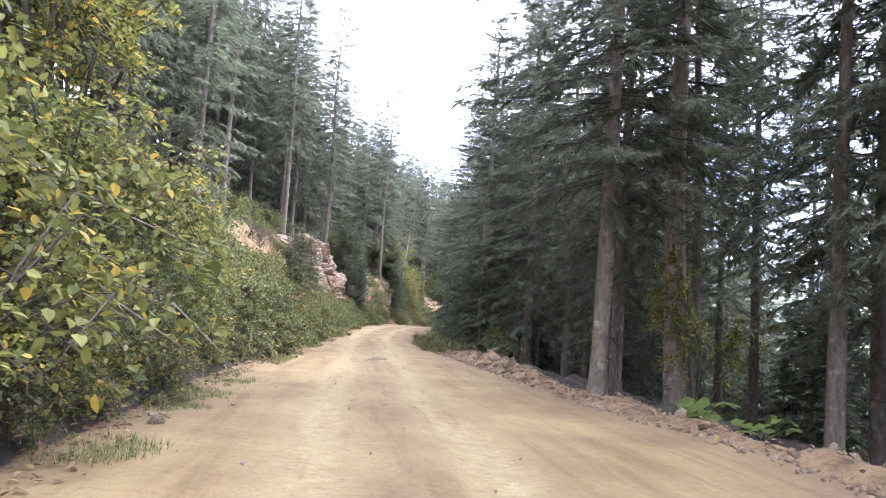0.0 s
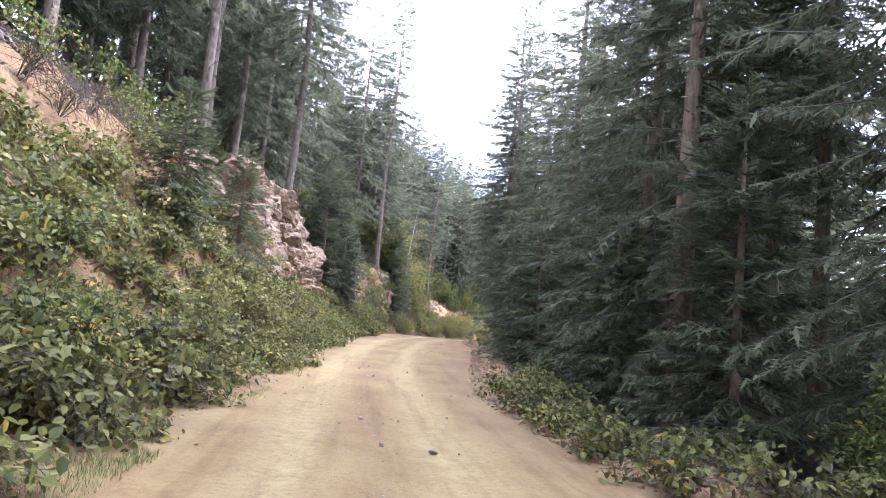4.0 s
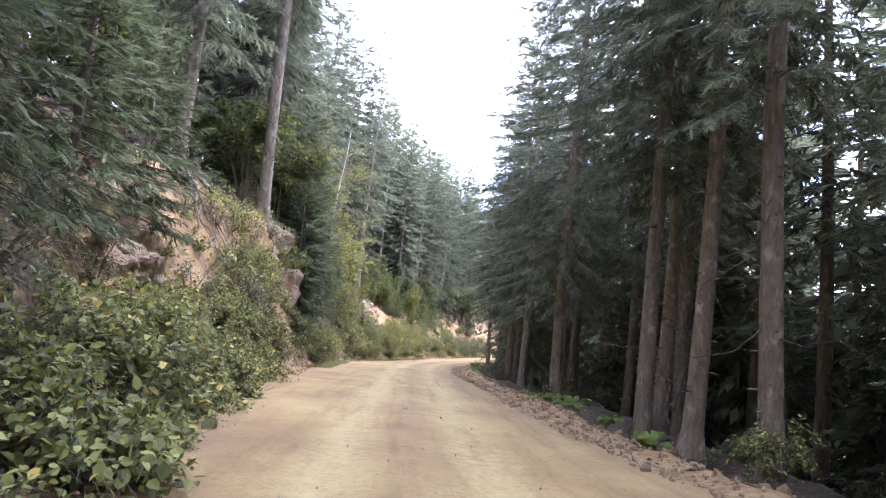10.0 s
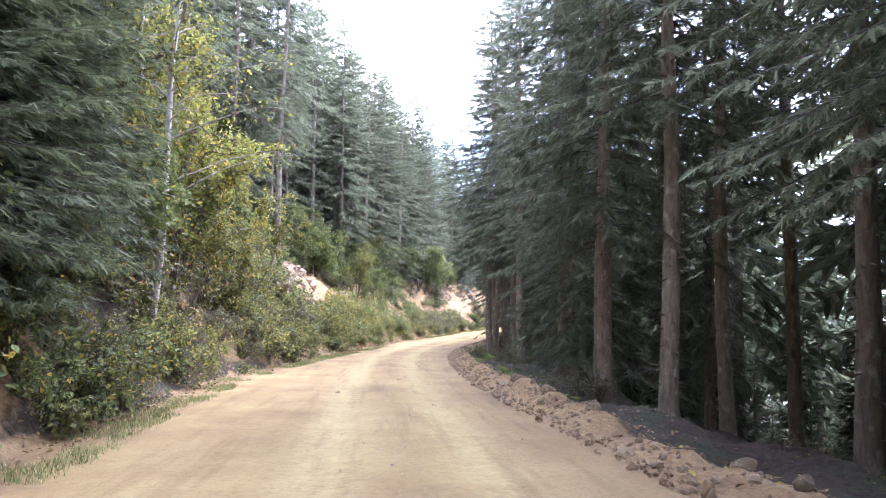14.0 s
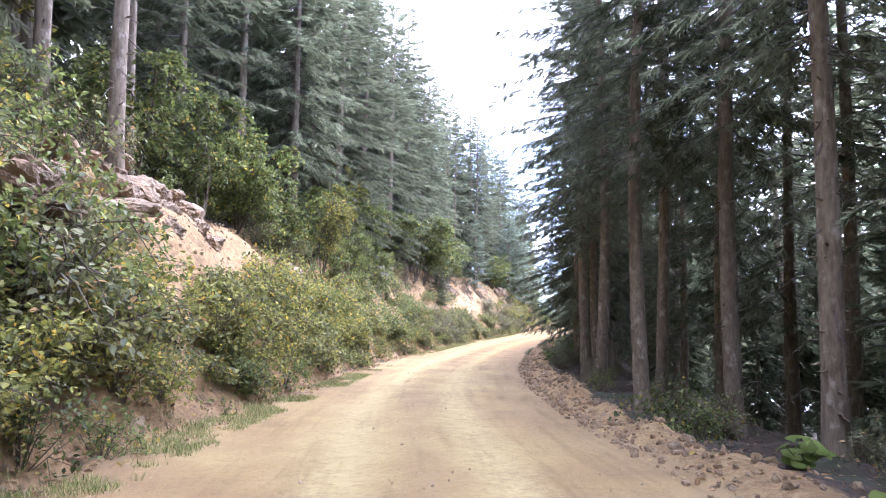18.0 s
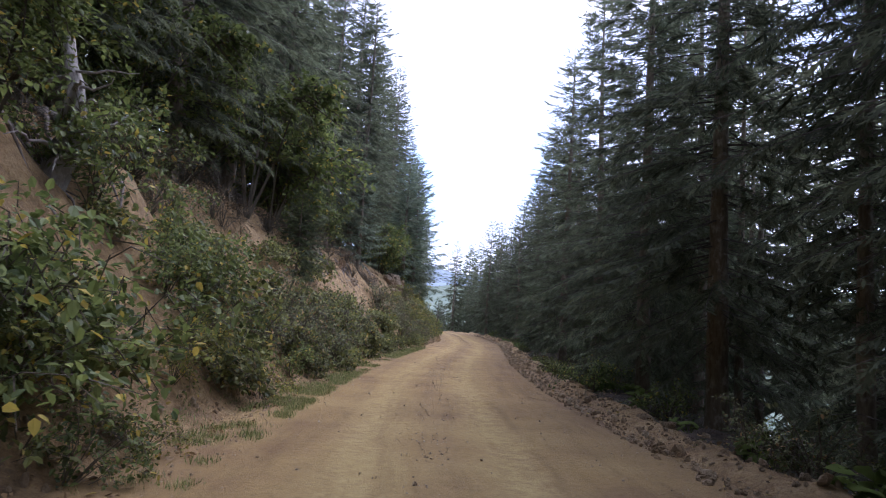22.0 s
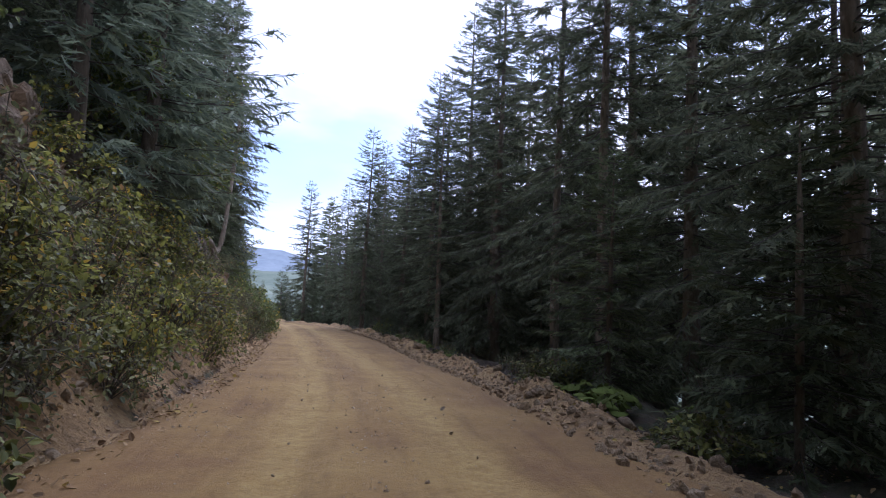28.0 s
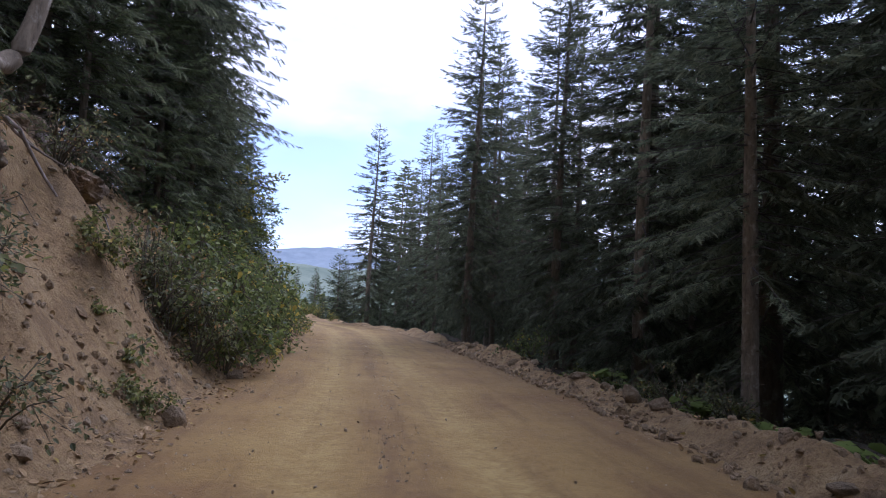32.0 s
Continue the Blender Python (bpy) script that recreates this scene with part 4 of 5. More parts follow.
BRAMBLE = [bush("bramble", "low bramble thicket with broad green leaves", "shrub", 200 + k, 0.75, 0.95, 15, 680, 0.1, 0.72, M_BRAMBLE, 0.9, 0.05) for k in range(3)]
YELLOW = [bush("hazel_shrub", "leafy shrub turning yellow-green on the bank", "shrub", 210 + k, 1.9, 1.15, 12, 760, 0.105, 0.62, M_YELLOW, 0.35, trunk=0.007) for k in range(3)]
GREEN = [bush("shrub", "fresh green shrub with large leaves", "shrub", 220 + k, 1.7, 1.15, 12, 720, 0.115, 0.6, M_LEAF, 0.4, trunk=0.007) for k in range(3)]
DULL = [bush("dry_shrub", "dry olive-brown shrub on the bank", "shrub", 230 + k, 1.5, 1.0, 14, 640, 0.085, 0.55, M_DULL, 0.3) for k in range(2)]
SAPLING = [bush("broadleaf_tree", "slender broadleaf tree with light green leaves", "tree", 240 + k, h, rr, 5, n, 0.15, 0.6, m, 0.25, 0.12, 0.008, 14)
           for k, (h, rr, n, m) in enumerate([(6.0, 2.2, 3800, M_LEAF), (7.5, 2.5, 4200, M_YELLOW), (5.0, 2.0, 3200, M_LEAF)])]
BRUSH = [bush("dead_brush", "tangle of dead grey twigs hanging from the bank edge", "brush", 260 + k, 0.9, 0.9, 22, 60, 0.06, 0.5, M_DRY, 1.1, 0.2, 0.006) for k in range(2)]
WEED = [bush("weed", "small leafy weed on bare soil", "plant", 250 + k, 0.35, 0.3, 7, 90, 0.075, 0.55, M_BRAMBLE, 0.6) for k in range(2)]


BACK = []


def on_bank(kinds, s0, s1, x0, x1, count, sizes, group="", sink=0.05):
    """Plants along the cut bank; x is the distance uphill from the road's edge."""
    for _ in range(count):
        s = float(rng.uniform(s0, s1))
        out = float(rng.uniform(x0, x1))
        d = float(left_edge(s)) - out
        z = float(rng.uniform(*sizes))
        k = kinds[int(rng.integers(len(kinds)))]
        tilt = (float(rng.uniform(-12, 12)), float(rng.uniform(0, 25)))
        x, y, zz, tx, ty = road_frame(s)
        m = Matrix.Translation(spot(s, d, -sink)) @ Matrix.Rotation(math.atan2(-tx, ty), 4, "Z") @ pose(0, 0, 0, tilt[0], tilt[1], 0) @ pose(0, 0, 0, 0, 0, float(rng.uniform(0, 360))) @ Matrix.Diagonal((z, z, z, 1))
        if out > 0.95 or group == "understory shrubs":
            BACK.append((k, m))
        else:
            scaled_copy(k, m, group)


on_bank(YELLOW, -3, 19, 0.6, 3.4, 34, (0.8, 1.5), "bank shrubs")
on_bank(GREEN, -3, 15, 1.0, 4.5, 14, (0.9, 1.5), "bank shrubs")
on_bank(BRAMBLE, 0, 30, 0.3, 2.0, 24, (0.8, 1.3), "brambles")
on_bank(BRAMBLE, 17, 33, 0.3, 2.9, 66, (0.7, 1.25), "brambles")
on_bank(BRAMBLE + GREEN, 9, 24, 0.6, 3.0, 44, (0.7, 1.1), "brambles")
on_bank(BRAMBLE, 33, 44, 0.0, 1.5, 26, (0.7, 1.1), "brambles")
on_bank(GREEN, 22, 32, 0.6, 1.8, 9, (0.45, 0.8), "bank shrubs")
on_bank(BRAMBLE, 36, 47, -0.1, 1.5, 34, (0.7, 1.1), "brambles")
on_bank(BRAMBLE, 46, 64, -0.1, 1.1, 58, (0.7, 1.1), "brambles")
on_bank(GREEN + YELLOW, 38, 58, 0.3, 1.2, 14, (0.4, 0.6), "bank shrubs")
on_bank(BRAMBLE, 60, 76, 0.2, 1.6, 26, (0.6, 1.0), "brambles")
on_bank(DULL, 60, 78, 0.8, 3.4, 12, (0.6, 1.0), "bank shrubs")
on_bank(WEED, 60, 80, 0.2, 2.6, 40, (0.7, 1.4), "bank weeds")
on_bank(DULL, 82, 104, 0.5, 3.2, 34, (0.9, 1.5), "bank shrubs")
on_bank(GREEN, 80, 106, 0.5, 3.2, 14, (0.6, 1.1), "bank shrubs")
on_bank(YELLOW, 96, 121, 0.5, 2.0, 60, (0.6, 1.0), "bank shrubs")
on_bank(BRAMBLE, 98, 124, 0.3, 2.0, 50, (0.8, 1.2), "brambles")
on_bank(GREEN, 116, 137, 0.5, 2.8, 30, (0.6, 1.1), "bank shrubs")
on_bank(BRAMBLE, 122, 146, 0.3, 2.4, 32, (0.7, 1.2), "brambles")
on_bank(DULL, 134, 150, 0.2, 1.3, 20, (0.7, 1.1), "bank shrubs")
on_bank(BRAMBLE, 144, 168, 0.2, 1.5, 40, (0.8, 1.2), "brambles")
on_bank(DULL, 158, 180, 0.4, 2.2, 24, (0.8, 1.2), "bank shrubs")
on_bank(YELLOW, 166, 180, 0.5, 2.4, 12, (0.6, 1.0), "bank shrubs")
on_bank(WEED, 176, 204, 0.2, 2.8, 30, (0.7, 1.5), "bank weeds")
on_bank(DULL, 180, 208, 0.6, 2.6, 16, (0.6, 1.0), "bank shrubs")
on_bank(DULL + GREEN, 204, 232, 0.5, 3.5, 24, (0.8, 1.3), "bank shrubs")
on_bank(DULL + GREEN, -4, 230, 4.0, 7.0, 60, (0.6, 1.2), "understory shrubs")
on_bank(YELLOW + GREEN, 98, 138, 0.0, 1.2, 46, (0.35, 0.6), "bank shrubs")
on_bank(DULL + GREEN, 55.5, 60, 0.8, 3.6, 14, (0.6, 1.0), "bank shrubs")
on_bank(BRAMBLE, 52, 60, 1.4, 3.0, 14, (0.7, 1.1), "brambles")
on_bank(BRAMBLE, 20, 36, -0.1, 1.0, 24, (0.8, 1.2), "brambles")
on_bank(WEED + DULL, 34, 50, 1.6, 3.6, 16, (0.4, 0.7), "bank weeds")
on_bank(YELLOW + DULL, 2, 12, 0.1, 1.2, 16, (0.6, 1.0), "bank shrubs")
on_bank(YELLOW + DULL, 82, 98, 0.0, 1.6, 26, (0.5, 0.9), "bank shrubs")
on_bank(WEED, 8, 60, -0.2, 0.6, 40, (0.7, 1.6), "bank weeds")
on_bank(WEED, 84, 170, -0.1, 0.8, 50, (0.7, 1.6), "bank weeds")
on_bank(GREEN + YELLOW, 2, 30, 0.2, 1.4, 20, (0.4, 0.7), "bank shrubs")
on_bank(DULL + GREEN, 204, 226, 0.0, 1.6, 18, (0.5, 0.9), "bank shrubs")
on_bank(YELLOW + DULL, 164, 178, 0.2, 1.3, 18, (0.6, 0.9), "bank shrubs")
on_bank(YELLOW + DULL, 164, 178, 1.4, 2.8, 16, (0.6, 0.9), "bank shrubs")
on_bank(BRAMBLE, 61, 75, 0.1, 1.5, 34, (0.6, 1.0), "brambles")
on_bank(YELLOW + DULL, 66, 76, 0.4, 2.6, 16, (0.4, 0.7), "bank shrubs")
on_bank(BRAMBLE, 136, 150, 0.1, 1.8, 26, (0.7, 1.2), "brambles")
on_bank(BRAMBLE, 40, 55, 0.0, 1.7, 44, (0.6, 0.95), "brambles")
on_bank(GREEN + DULL, 117, 138, 3.0, 5.0, 30, (0.7, 1.2), "bank shrubs")
on_bank(GREEN + YELLOW + DULL, 210, 240, 0.6, 7.0, 46, (0.9, 1.5), "bank shrubs")
on_bank(BRAMBLE, 36, 47, 1.0, 3.2, 40, (0.6, 1.0), "brambles")
on_bank(BRAMBLE, 46, 55, 1.2, 2.3, 20, (0.5, 0.8), "brambles")
on_bank(DULL + GREEN, 98, 118, 4.6, 9.0, 34, (0.7, 1.3), "understory shrubs")
on_bank(GREEN + DULL + BRAMBLE, 197, 208, 0.0, 1.7, 34, (0.7, 1.2), "bank shrubs")
on_bank(BRAMBLE + GREEN, 77, 85, 0.1, 1.8, 26, (0.5, 0.9), "bank shrubs")
on_bank(WEED, 64, 81, 0.3, 2.6, 44, (0.8, 1.8), "bank weeds")
on_bank(BRAMBLE + DULL, 186, 198, 0.2, 2.4, 14, (0.5, 0.9), "bank shrubs")
on_bank(GREEN + YELLOW, 242, 262, -11.0, -5.6, 20, (0.6, 1.2), "understory shrubs")
on_bank(BRAMBLE, 22, 36, 1.6, 3.0, 36, (0.7, 1.1), "brambles")
TOP = len(BACK)
on_bank(BRUSH, 126, 136, 2.4, 3.8, 14, (0.8, 1.3), "dead brush")
on_bank(BRUSH, 138, 162, 2.6, 4.0, 26, (0.8, 1.3), "dead brush")
on_bank(BRUSH, 184, 200, 2.4, 3.8, 16, (0.7, 1.2), "dead brush")
on_bank(BRUSH, 30, 44, 3.2, 4.6, 10, (0.7, 1.2), "dead brush")
for k, m in BACK[TOP:]:
    scaled_copy(k, m, "dead brush")
del BACK[TOP:]
joined("bank_undergrowth", BACK, "tangled shrubs and brambles higher on the bank", "undergrowth")
for s, d, k, z in [(189, -6.4, 0, 1.2), (186.5, -7.4, 0, 1.3), (12, -6.0, 1, 1.0), (15.5, -6.8, 1, 1.0), (7, -6.4, 0, 1.2), (92, -5.4, 1, 0.9), (96, -7.6, 1, 1.1), (100, -7.6, 1, 1.0), (118, -6.8, 2, 0.9), (88, -6.8, 1, 1.0), (94, -8.5, 1, 1.2), (178, -5.6, 0, 0.9), (181.5, -6.2, 0, 1.1), (184.5, -5.6, 2, 1.0), (28, 6.3, 2, 0.5), (90, -6.4, 2, 1.0), (95, -6.2, 1, 0.9), (98.5, -6.6, 1, 1.0), (101, -6.6, 2, 0.7), (120, -6.2, 2, 0.8), (117, -6.4, 2, 0.9), (124, -6.0, 0, 0.9), (130, -6.6, 0, 0.9), (139, -6.6, 0, 0.9), (142, -5.9, 0, 1.2), (144.5, -6.0, 2, 1.3), (146, -6.2, 0, 1.1), (149, -6.6, 2, 1.0),
                   (155, -7.0, 2, 0.8), (170, -6.4, 2, 1.1), (183, -5.6, 2, 0.9), (187, -6.8, 0, 1.0), (207, -4.0, 2, 0.75), (76.5, -6.0, 0, 0.9), (85.5, -5.2, 1, 0.75), (88, -5.6, 2, 0.85), (90.5, -4.9, 1, 0.7), (93.5, -5.2, 0, 0.8), (97, -4.9, 1, 0.7), (99.5, -5.0, 1, 0.75), (86.8, -7.6, 1, 1.1), (93, -7.2, 1, 1.0), (249, 5.6, 0, 0.55), (253, 6.0, 2, 0.6), (259, 6.5, 0, 0.6), (262, 4.2, 2, 0.7), (256, 11, 1, 0.6), (248, -5.0, 0, 0.5), (80, -5.6, 1, 0.8), (224, -5.5, 0, 0.6), (229, -5.0, 2, 0.6), (233, -7, 0, 0.7), (122, -4.9, 1, 0.6), (125.5, -4.7, 0, 0.6), (129, -4.7, 0, 0.55), (218, -4.2, 2, 0.8), (14.5, 7.6, 1, 0.55), (103, -6.4, 1, 0.8), (106, -7.2, 2, 0.9), (111.5, -7.0, 0, 0.9), (114, -6.2, 2, 0.8), (116, -7.4, 0, 1.0), (119.5, -7.6, 2, 1.0), (127.5, -6.2, 1, 0.8), (132.5, -6.4, 0, 0.9), (136, -6.6, 0, 1.0), (104.5, -8.6, 0, 1.2), (109, -9.6, 1, 1.2), (60, -6.0, 0, 0.9), (78, -6.4, 0, 1.0), (68, -7.2, 2, 1.0)]:
    stand(SAPLING[k], s, d, z, "bank saplings")
for k in BRAMBLE + YELLOW + GREEN + DULL + WEED + SAPLING + BRUSH:
    k.matrix_basis = place(k, float(rng.uniform(206, 230)), float(rng.uniform(-8, -5)))


# ---- butterbur on the rubble edge ----
def butterbur(seed, count, size):
    r = np.random.default_rng(seed)
    root = new("butterbur")
    root.empty_display_size = 0.2
    for k in range(count):
        a, reach, h = r.uniform(0, 6.28), r.uniform(0.1, 0.55) * size, r.uniform(0.18, 0.5) * size
        u = np.linspace(0, 1, 5)
        c = np.stack([np.cos(a) * reach * u, np.sin(a) * reach * u, h * np.sin(u * 1.5) - 0.06], -1)
        part("stalk", mesh_of("stalk", *tube(c, np.linspace(0.012, 0.007, 5), 4), [M_BUTTERBUR]), root)
        n = 16
        t = np.linspace(-2.75, 2.75, n)
        rad = r.uniform(0.12, 0.24) * size * (1 - 0.12 * np.cos(t * 1.0) + 0.05 * np.sin(t * 5))
        ring = np.stack([np.cos(t) * rad, np.sin(t) * rad, -0.30 * rad * np.abs(np.cos(t)) + 0.12 * rad * np.sin(t * 3)], -1)
        mid = np.stack([np.cos(t) * rad * 0.55, np.sin(t) * rad * 0.55, 0.06 * rad], -1)
        V = np.concatenate([[[0, 0, -0.03]], mid, ring])
        F = [[0, 1 + i, 2 + i] for i in range(n - 1)] + [[1 + i, 1 + n + i, 2 + n + i, 2 + i] for i in range(n - 1)]
        M = np.array(Euler((r.normal() * 0.3, 0.25 + r.normal() * 0.25, a)).to_matrix())
        part("leaf", mesh_of("leaf", V @ M.T + c[-1], F, [M_BUTTERBUR], smooth=True), root)
    return tagged(root, "butterbur with broad round green leaves on the rubble edge", "plant")


BUR = [butterbur(300 + k, n, z) for k, (n, z) in enumerate([(9, 1.0), (12, 1.15), (7, 0.9)])]
for s, d, z in [(10.5, 5.7, 1.25), (11.4, 6.1, 1.3), (9.8, 6.4, 1.2), (43.3, 5.2, 1.1), (44.6, 5.5, 1.1), (42.2, 5.7, 1.0), (64, 4.3, 0.8), (66, 4.2, 0.9), (68, 4.1, 0.8), (70, 4.0, 0.8), (72.3, 4.0, 0.9), (71.5, 4.4, 1.0), (73.2, 4.4, 0.9), (56.5, 5.0, 0.7), (58.5, 4.9, 0.8),
                (140.5, 5.0, 1.0), (141.3, 5.5, 1.1), (142.4, 5.2, 1.0), (143.6, 5.6, 1.0), (139.5, 5.6, 1.0), (145, 5.4, 0.9), (149, 5.6, 1.1), (171.5, 4.3, 0.9), (172.6, 4.6, 1.0), (170.6, 4.9, 0.9), (174, 4.6, 0.8), (186, 4.9, 0.9), (187.6, 5.2, 1.0), (189, 5.3, 0.9), (190.4, 5.5, 0.9),
                (191.5, 4.9, 1.0), (192.4, 5.4, 1.1), (198.6, 5.6, 1.1), (200, 5.2, 1.0), (201.3, 5.6, 1.0), (140, 4.7, 1.0), (142, 4.7, 1.1), (144.2, 5.0, 1.1), (146.3, 5.0, 1.0), (147.5, 5.4, 1.1), (171, 4.0, 1.0), (172, 4.1, 1.1), (173.2, 4.2, 1.0), (169.6, 4.5, 1.0), (193.5, 5.3, 1.0), (194.6, 5.5, 1.1), (195.5, 5.2, 1.0), (196.6, 5.6, 1.1), (197.6, 5.3, 0.9), (30, 4.4, 0.9), (31.5, 4.2, 0.9), (33, 4.3, 0.8), (100, 4.2, 0.8), (98, 4.4, 0.8), (124, 4.6, 0.9), (126, 4.6, 0.9), (128, 4.5, 0.9), (87.5, 4.3, 0.8), (89, 4.2, 0.9), (91, 4.3, 0.8), (93, 4.1, 0.9), (95, 4.2, 0.8), (102, 4.6, 0.8), (106, 5.0, 0.8), (130.5, 4.6, 0.9), (133, 4.7, 0.9), (136, 4.8, 0.9), (153, 4.9, 0.8)]:
    stand(BUR[int(rng.integers(3))], s, d, z * 0.72, "butterbur clumps", lift=0.0)
for k in BUR:
    k.matrix_basis = place(k, float(rng.uniform(199, 203)), float(rng.uniform(5.2, 6)))
for _ in range(46):
    s = float(rng.uniform(20, 215))
    stand([DULL, WEED, WEED, GREEN][int(rng.integers(4))][0], s, float(right_edge(s)) + float(rng.uniform(0.9, 2.4)), float(rng.uniform(0.4, 0.8)), "verge plants")
for _ in range(170):
    s = float(rng.uniform(48, 200))
    stand([BRUSH, BRUSH, DULL, WEED][int(rng.integers(4))][0], s, float(right_edge(s)) + float(rng.uniform(1.2, 4.5)), float(rng.uniform(0.35, 0.75)), "verge plants")
for s, x in [(27.5, 0.6), (28.5, 0.2), (29.2, 0.9), (30, 0.1), (30.8, 0.7), (31.6, 0.1), (32.4, 0.7), (33.4, 0.2), (34.2, 0.8), (35.2, 0.3), (36.4, 0.7), (141, 1.1), (143, 1.1), (145, 1.2), (147, 1.0), (149, 1.3), (151, 1.1), (169, 1.0), (174, 1.0), (190, 1.6), (195.6, 1.9), (199, 1.7), (202, 1.6)]:
    stand(BRAMBLE[int(rng.integers(3))], s, float(right_edge(s)) + x, 0.85, "verge plants")


# ---- rocks ----
def rock_block(r, size, planes=12, cuts=3, grain=0.05):
    """An angular block: the body that random planes leave, with a rough skin."""
    bm = bmesh.new()
    bmesh.ops.create_icosphere(bm, subdivisions=cuts, radius=1.0)
    N = norm(r.normal(size=(planes, 3)))
    N = np.concatenate([N, np.eye(3), -np.eye(3)])
    c = np.concatenate([r.uniform(0.5, 0.95, planes), r.uniform(0.6, 0.9, 6)])
    off = r.uniform(0, 50, 3)
    for v in bm.verts:
        q = np.array(v.co)
        k = N @ q
        rad = min(1.2, np.min(np.where(k > 0.05, c / np.maximum(k, 0.05), 9)))
        p = q * rad
        crack = abs(noise.noise(Vector(p * 1.7 + off)))
        rad *= 1 + grain * (noise.noise(Vector(p * 3 + off)) + 0.7 * noise.noise(Vector(p * 8 + off))) - 2.2 * grain * max(0, 0.12 - crack) / 0.12
        v.co = Vector(q * rad * np.asarray(size))
    me = bpy.data.meshes.new("rock")
    bm.to_mesh(me)
    bm.free()
    return me


def outcrop(label, seed, blocks):
    """blocks: run, offset, height over the ground there, half sizes."""
    r = np.random.default_rng(seed)
    s0, d0 = blocks[0][0], blocks[0][1]
    root = new("rock_outcrop")
    root.location = spot(s0, d0)
    inv = Matrix.Translation(-root.location)
    for s, d, h, a, b, c in blocks:
        me = rock_block(r, (a, b, c), 14, 4, 0.1)
        me.materials.append(M_ROCK)
        ob = part("rock_block", me, root)
        x, y, z, tx, ty = road_frame(s)
        ob.matrix_basis = inv @ Matrix.Translation(spot(s, d, h)) @ Matrix.Rotation(math.atan2(-tx, ty), 4, "Z") @ pose(0, 0, 0, r.uniform(-12, 12), r.uniform(5, 30), r.uniform(-25, 25))
    tagged(root, label, "rock")


R2 = np.random.default_rng(5)


def crag(seed, s0, s1, d_top, d_foot, h_low, h_high, count, sizes):
    """Blocks packed over a steep face; heights are over the road's level."""
    r = np.random.default_rng(seed)
    out = []
    for _ in range(count):
        u, s = r.uniform(0, 1), r.uniform(s0, s1)
        d = d_foot + (d_top - d_foot) * u + r.normal() * 0.12
        h = h_low + (h_high - h_low) * u + r.normal() * 0.15
        z = r.uniform(*sizes)
        out.append((s, d, h - float(ground_h(s, d)), z * r.uniform(0.8, 1.2), z * r.uniform(1.0, 1.8), z * r.uniform(0.6, 1.1)))
    return out


outcrop("weathered brown rock outcrop breaking out of the bank", 401, [(50.7, -4.95, 1.9, 0.9, 1.0, 0.9), (51.4, -4.8, 1.3, 0.8, 0.9, 1.0)] + crag(61, 45.0, 53.2, -5.4, -3.9, 1.5, 6.0, 60, (0.55, 1.0)) + crag(68, 45.0, 53.6, -5.3, -3.5, 1.2, 6.0, 40, (0.2, 0.45)) + crag(62, 41.0, 47.0, -5.9, -4.9, 3.4, 5.6, 26, (0.35, 0.7)))
outcrop("stony grey ledge in the cut bank", 406, crag(69, 61.5, 67, -6.0, -4.6, 2.0, 4.4, 30, (0.25, 0.6)))
outcrop("dark cracked rock face at the road edge", 402, [(78.2, -4.8, -0.9, 0.9, 1.5, 1.5), (79.4, -4.7, -1.6, 0.8, 1.1, 1.3), (77.0, -5.1, -0.4, 0.9, 1.3, 1.2)] + crag(63, 75.6, 80.2, -5.3, -4.5, 0.6, 4.2, 34, (0.35, 0.8)) + crag(64, 71, 75.5, -5.8, -4.9, 2.0, 4.2, 22, (0.22, 0.45)))
outcrop("pale rock showing through the bank top", 403, [(109.6, -5.8, 0.1, 0.6, 0.9, 0.5), (108.4, -5.6, 0.0, 0.6, 0.8, 0.5), (110.6, -6.0, 0.1, 0.5, 0.7, 0.4)] + crag(67, 106.5, 113, -6.6, -5.2, 3.4, 5.0, 26, (0.2, 0.5)))
outcrop("rounded rock face over the shrubs", 404, [(171.4, -5.4, 0.1, 0.8, 1.1, 0.9), (172.5, -5.3, 0.1, 0.7, 0.9, 0.8), (170.2, -5.7, 0.1, 0.8, 1.0, 0.8)] + crag(65, 169, 173.5, -6.0, -4.8, 2.4, 4.6, 12, (0.3, 0.6)))
outcrop("stony bank with rough rock", 405, [(193.4, -5.2, -0.3, 0.5, 0.6, 0.5)] + crag(66, 191, 197, -5.8, -4.2, 2.0, 4.2, 18, (0.2, 0.45)))

outcrop("pale jointed rock standing out of the bare bank", 407, crag(71, 148.6, 152.4, -6.3, -5.0, 1.8, 4.5, 24, (0.25, 0.6)) + crag(72, 154.6, 158.4, -6.5, -5.5, 2.6, 4.3, 18, (0.22, 0.5)))
outcrop("grey rock ledge under the bank edge", 408, crag(73, 163.4, 165.6, -6.8, -6.2, 3.2, 4.3, 9, (0.2, 0.4)))
outcrop("tilted pale rock slab among the shrubs", 409, crag(74, 116.2, 118.4, -4.9, -4.1, 1.8, 3.2, 9, (0.25, 0.5)) + crag(75, 103.0, 104.6, -5.0, -4.3, 2.9, 3.7, 6, (0.2, 0.4)))

PEBBLES = []
for k in range(10):
    me = rock_block(R2, (R2.uniform(0.75, 1.2), R2.uniform(0.7, 1.1), R2.uniform(0.45, 0.85)), 12, 2, 0.1)
    me.materials.append(M_STONE)
    PEBBLES.append(me)
PALE = []
for k in range(3):
    me = rock_block(R2, (1.2, R2.uniform(0.7, 1.0), 0.8), 12, 3, 0.1)
    me.materials.append(M_GRAVEL)
    PALE.append(me)


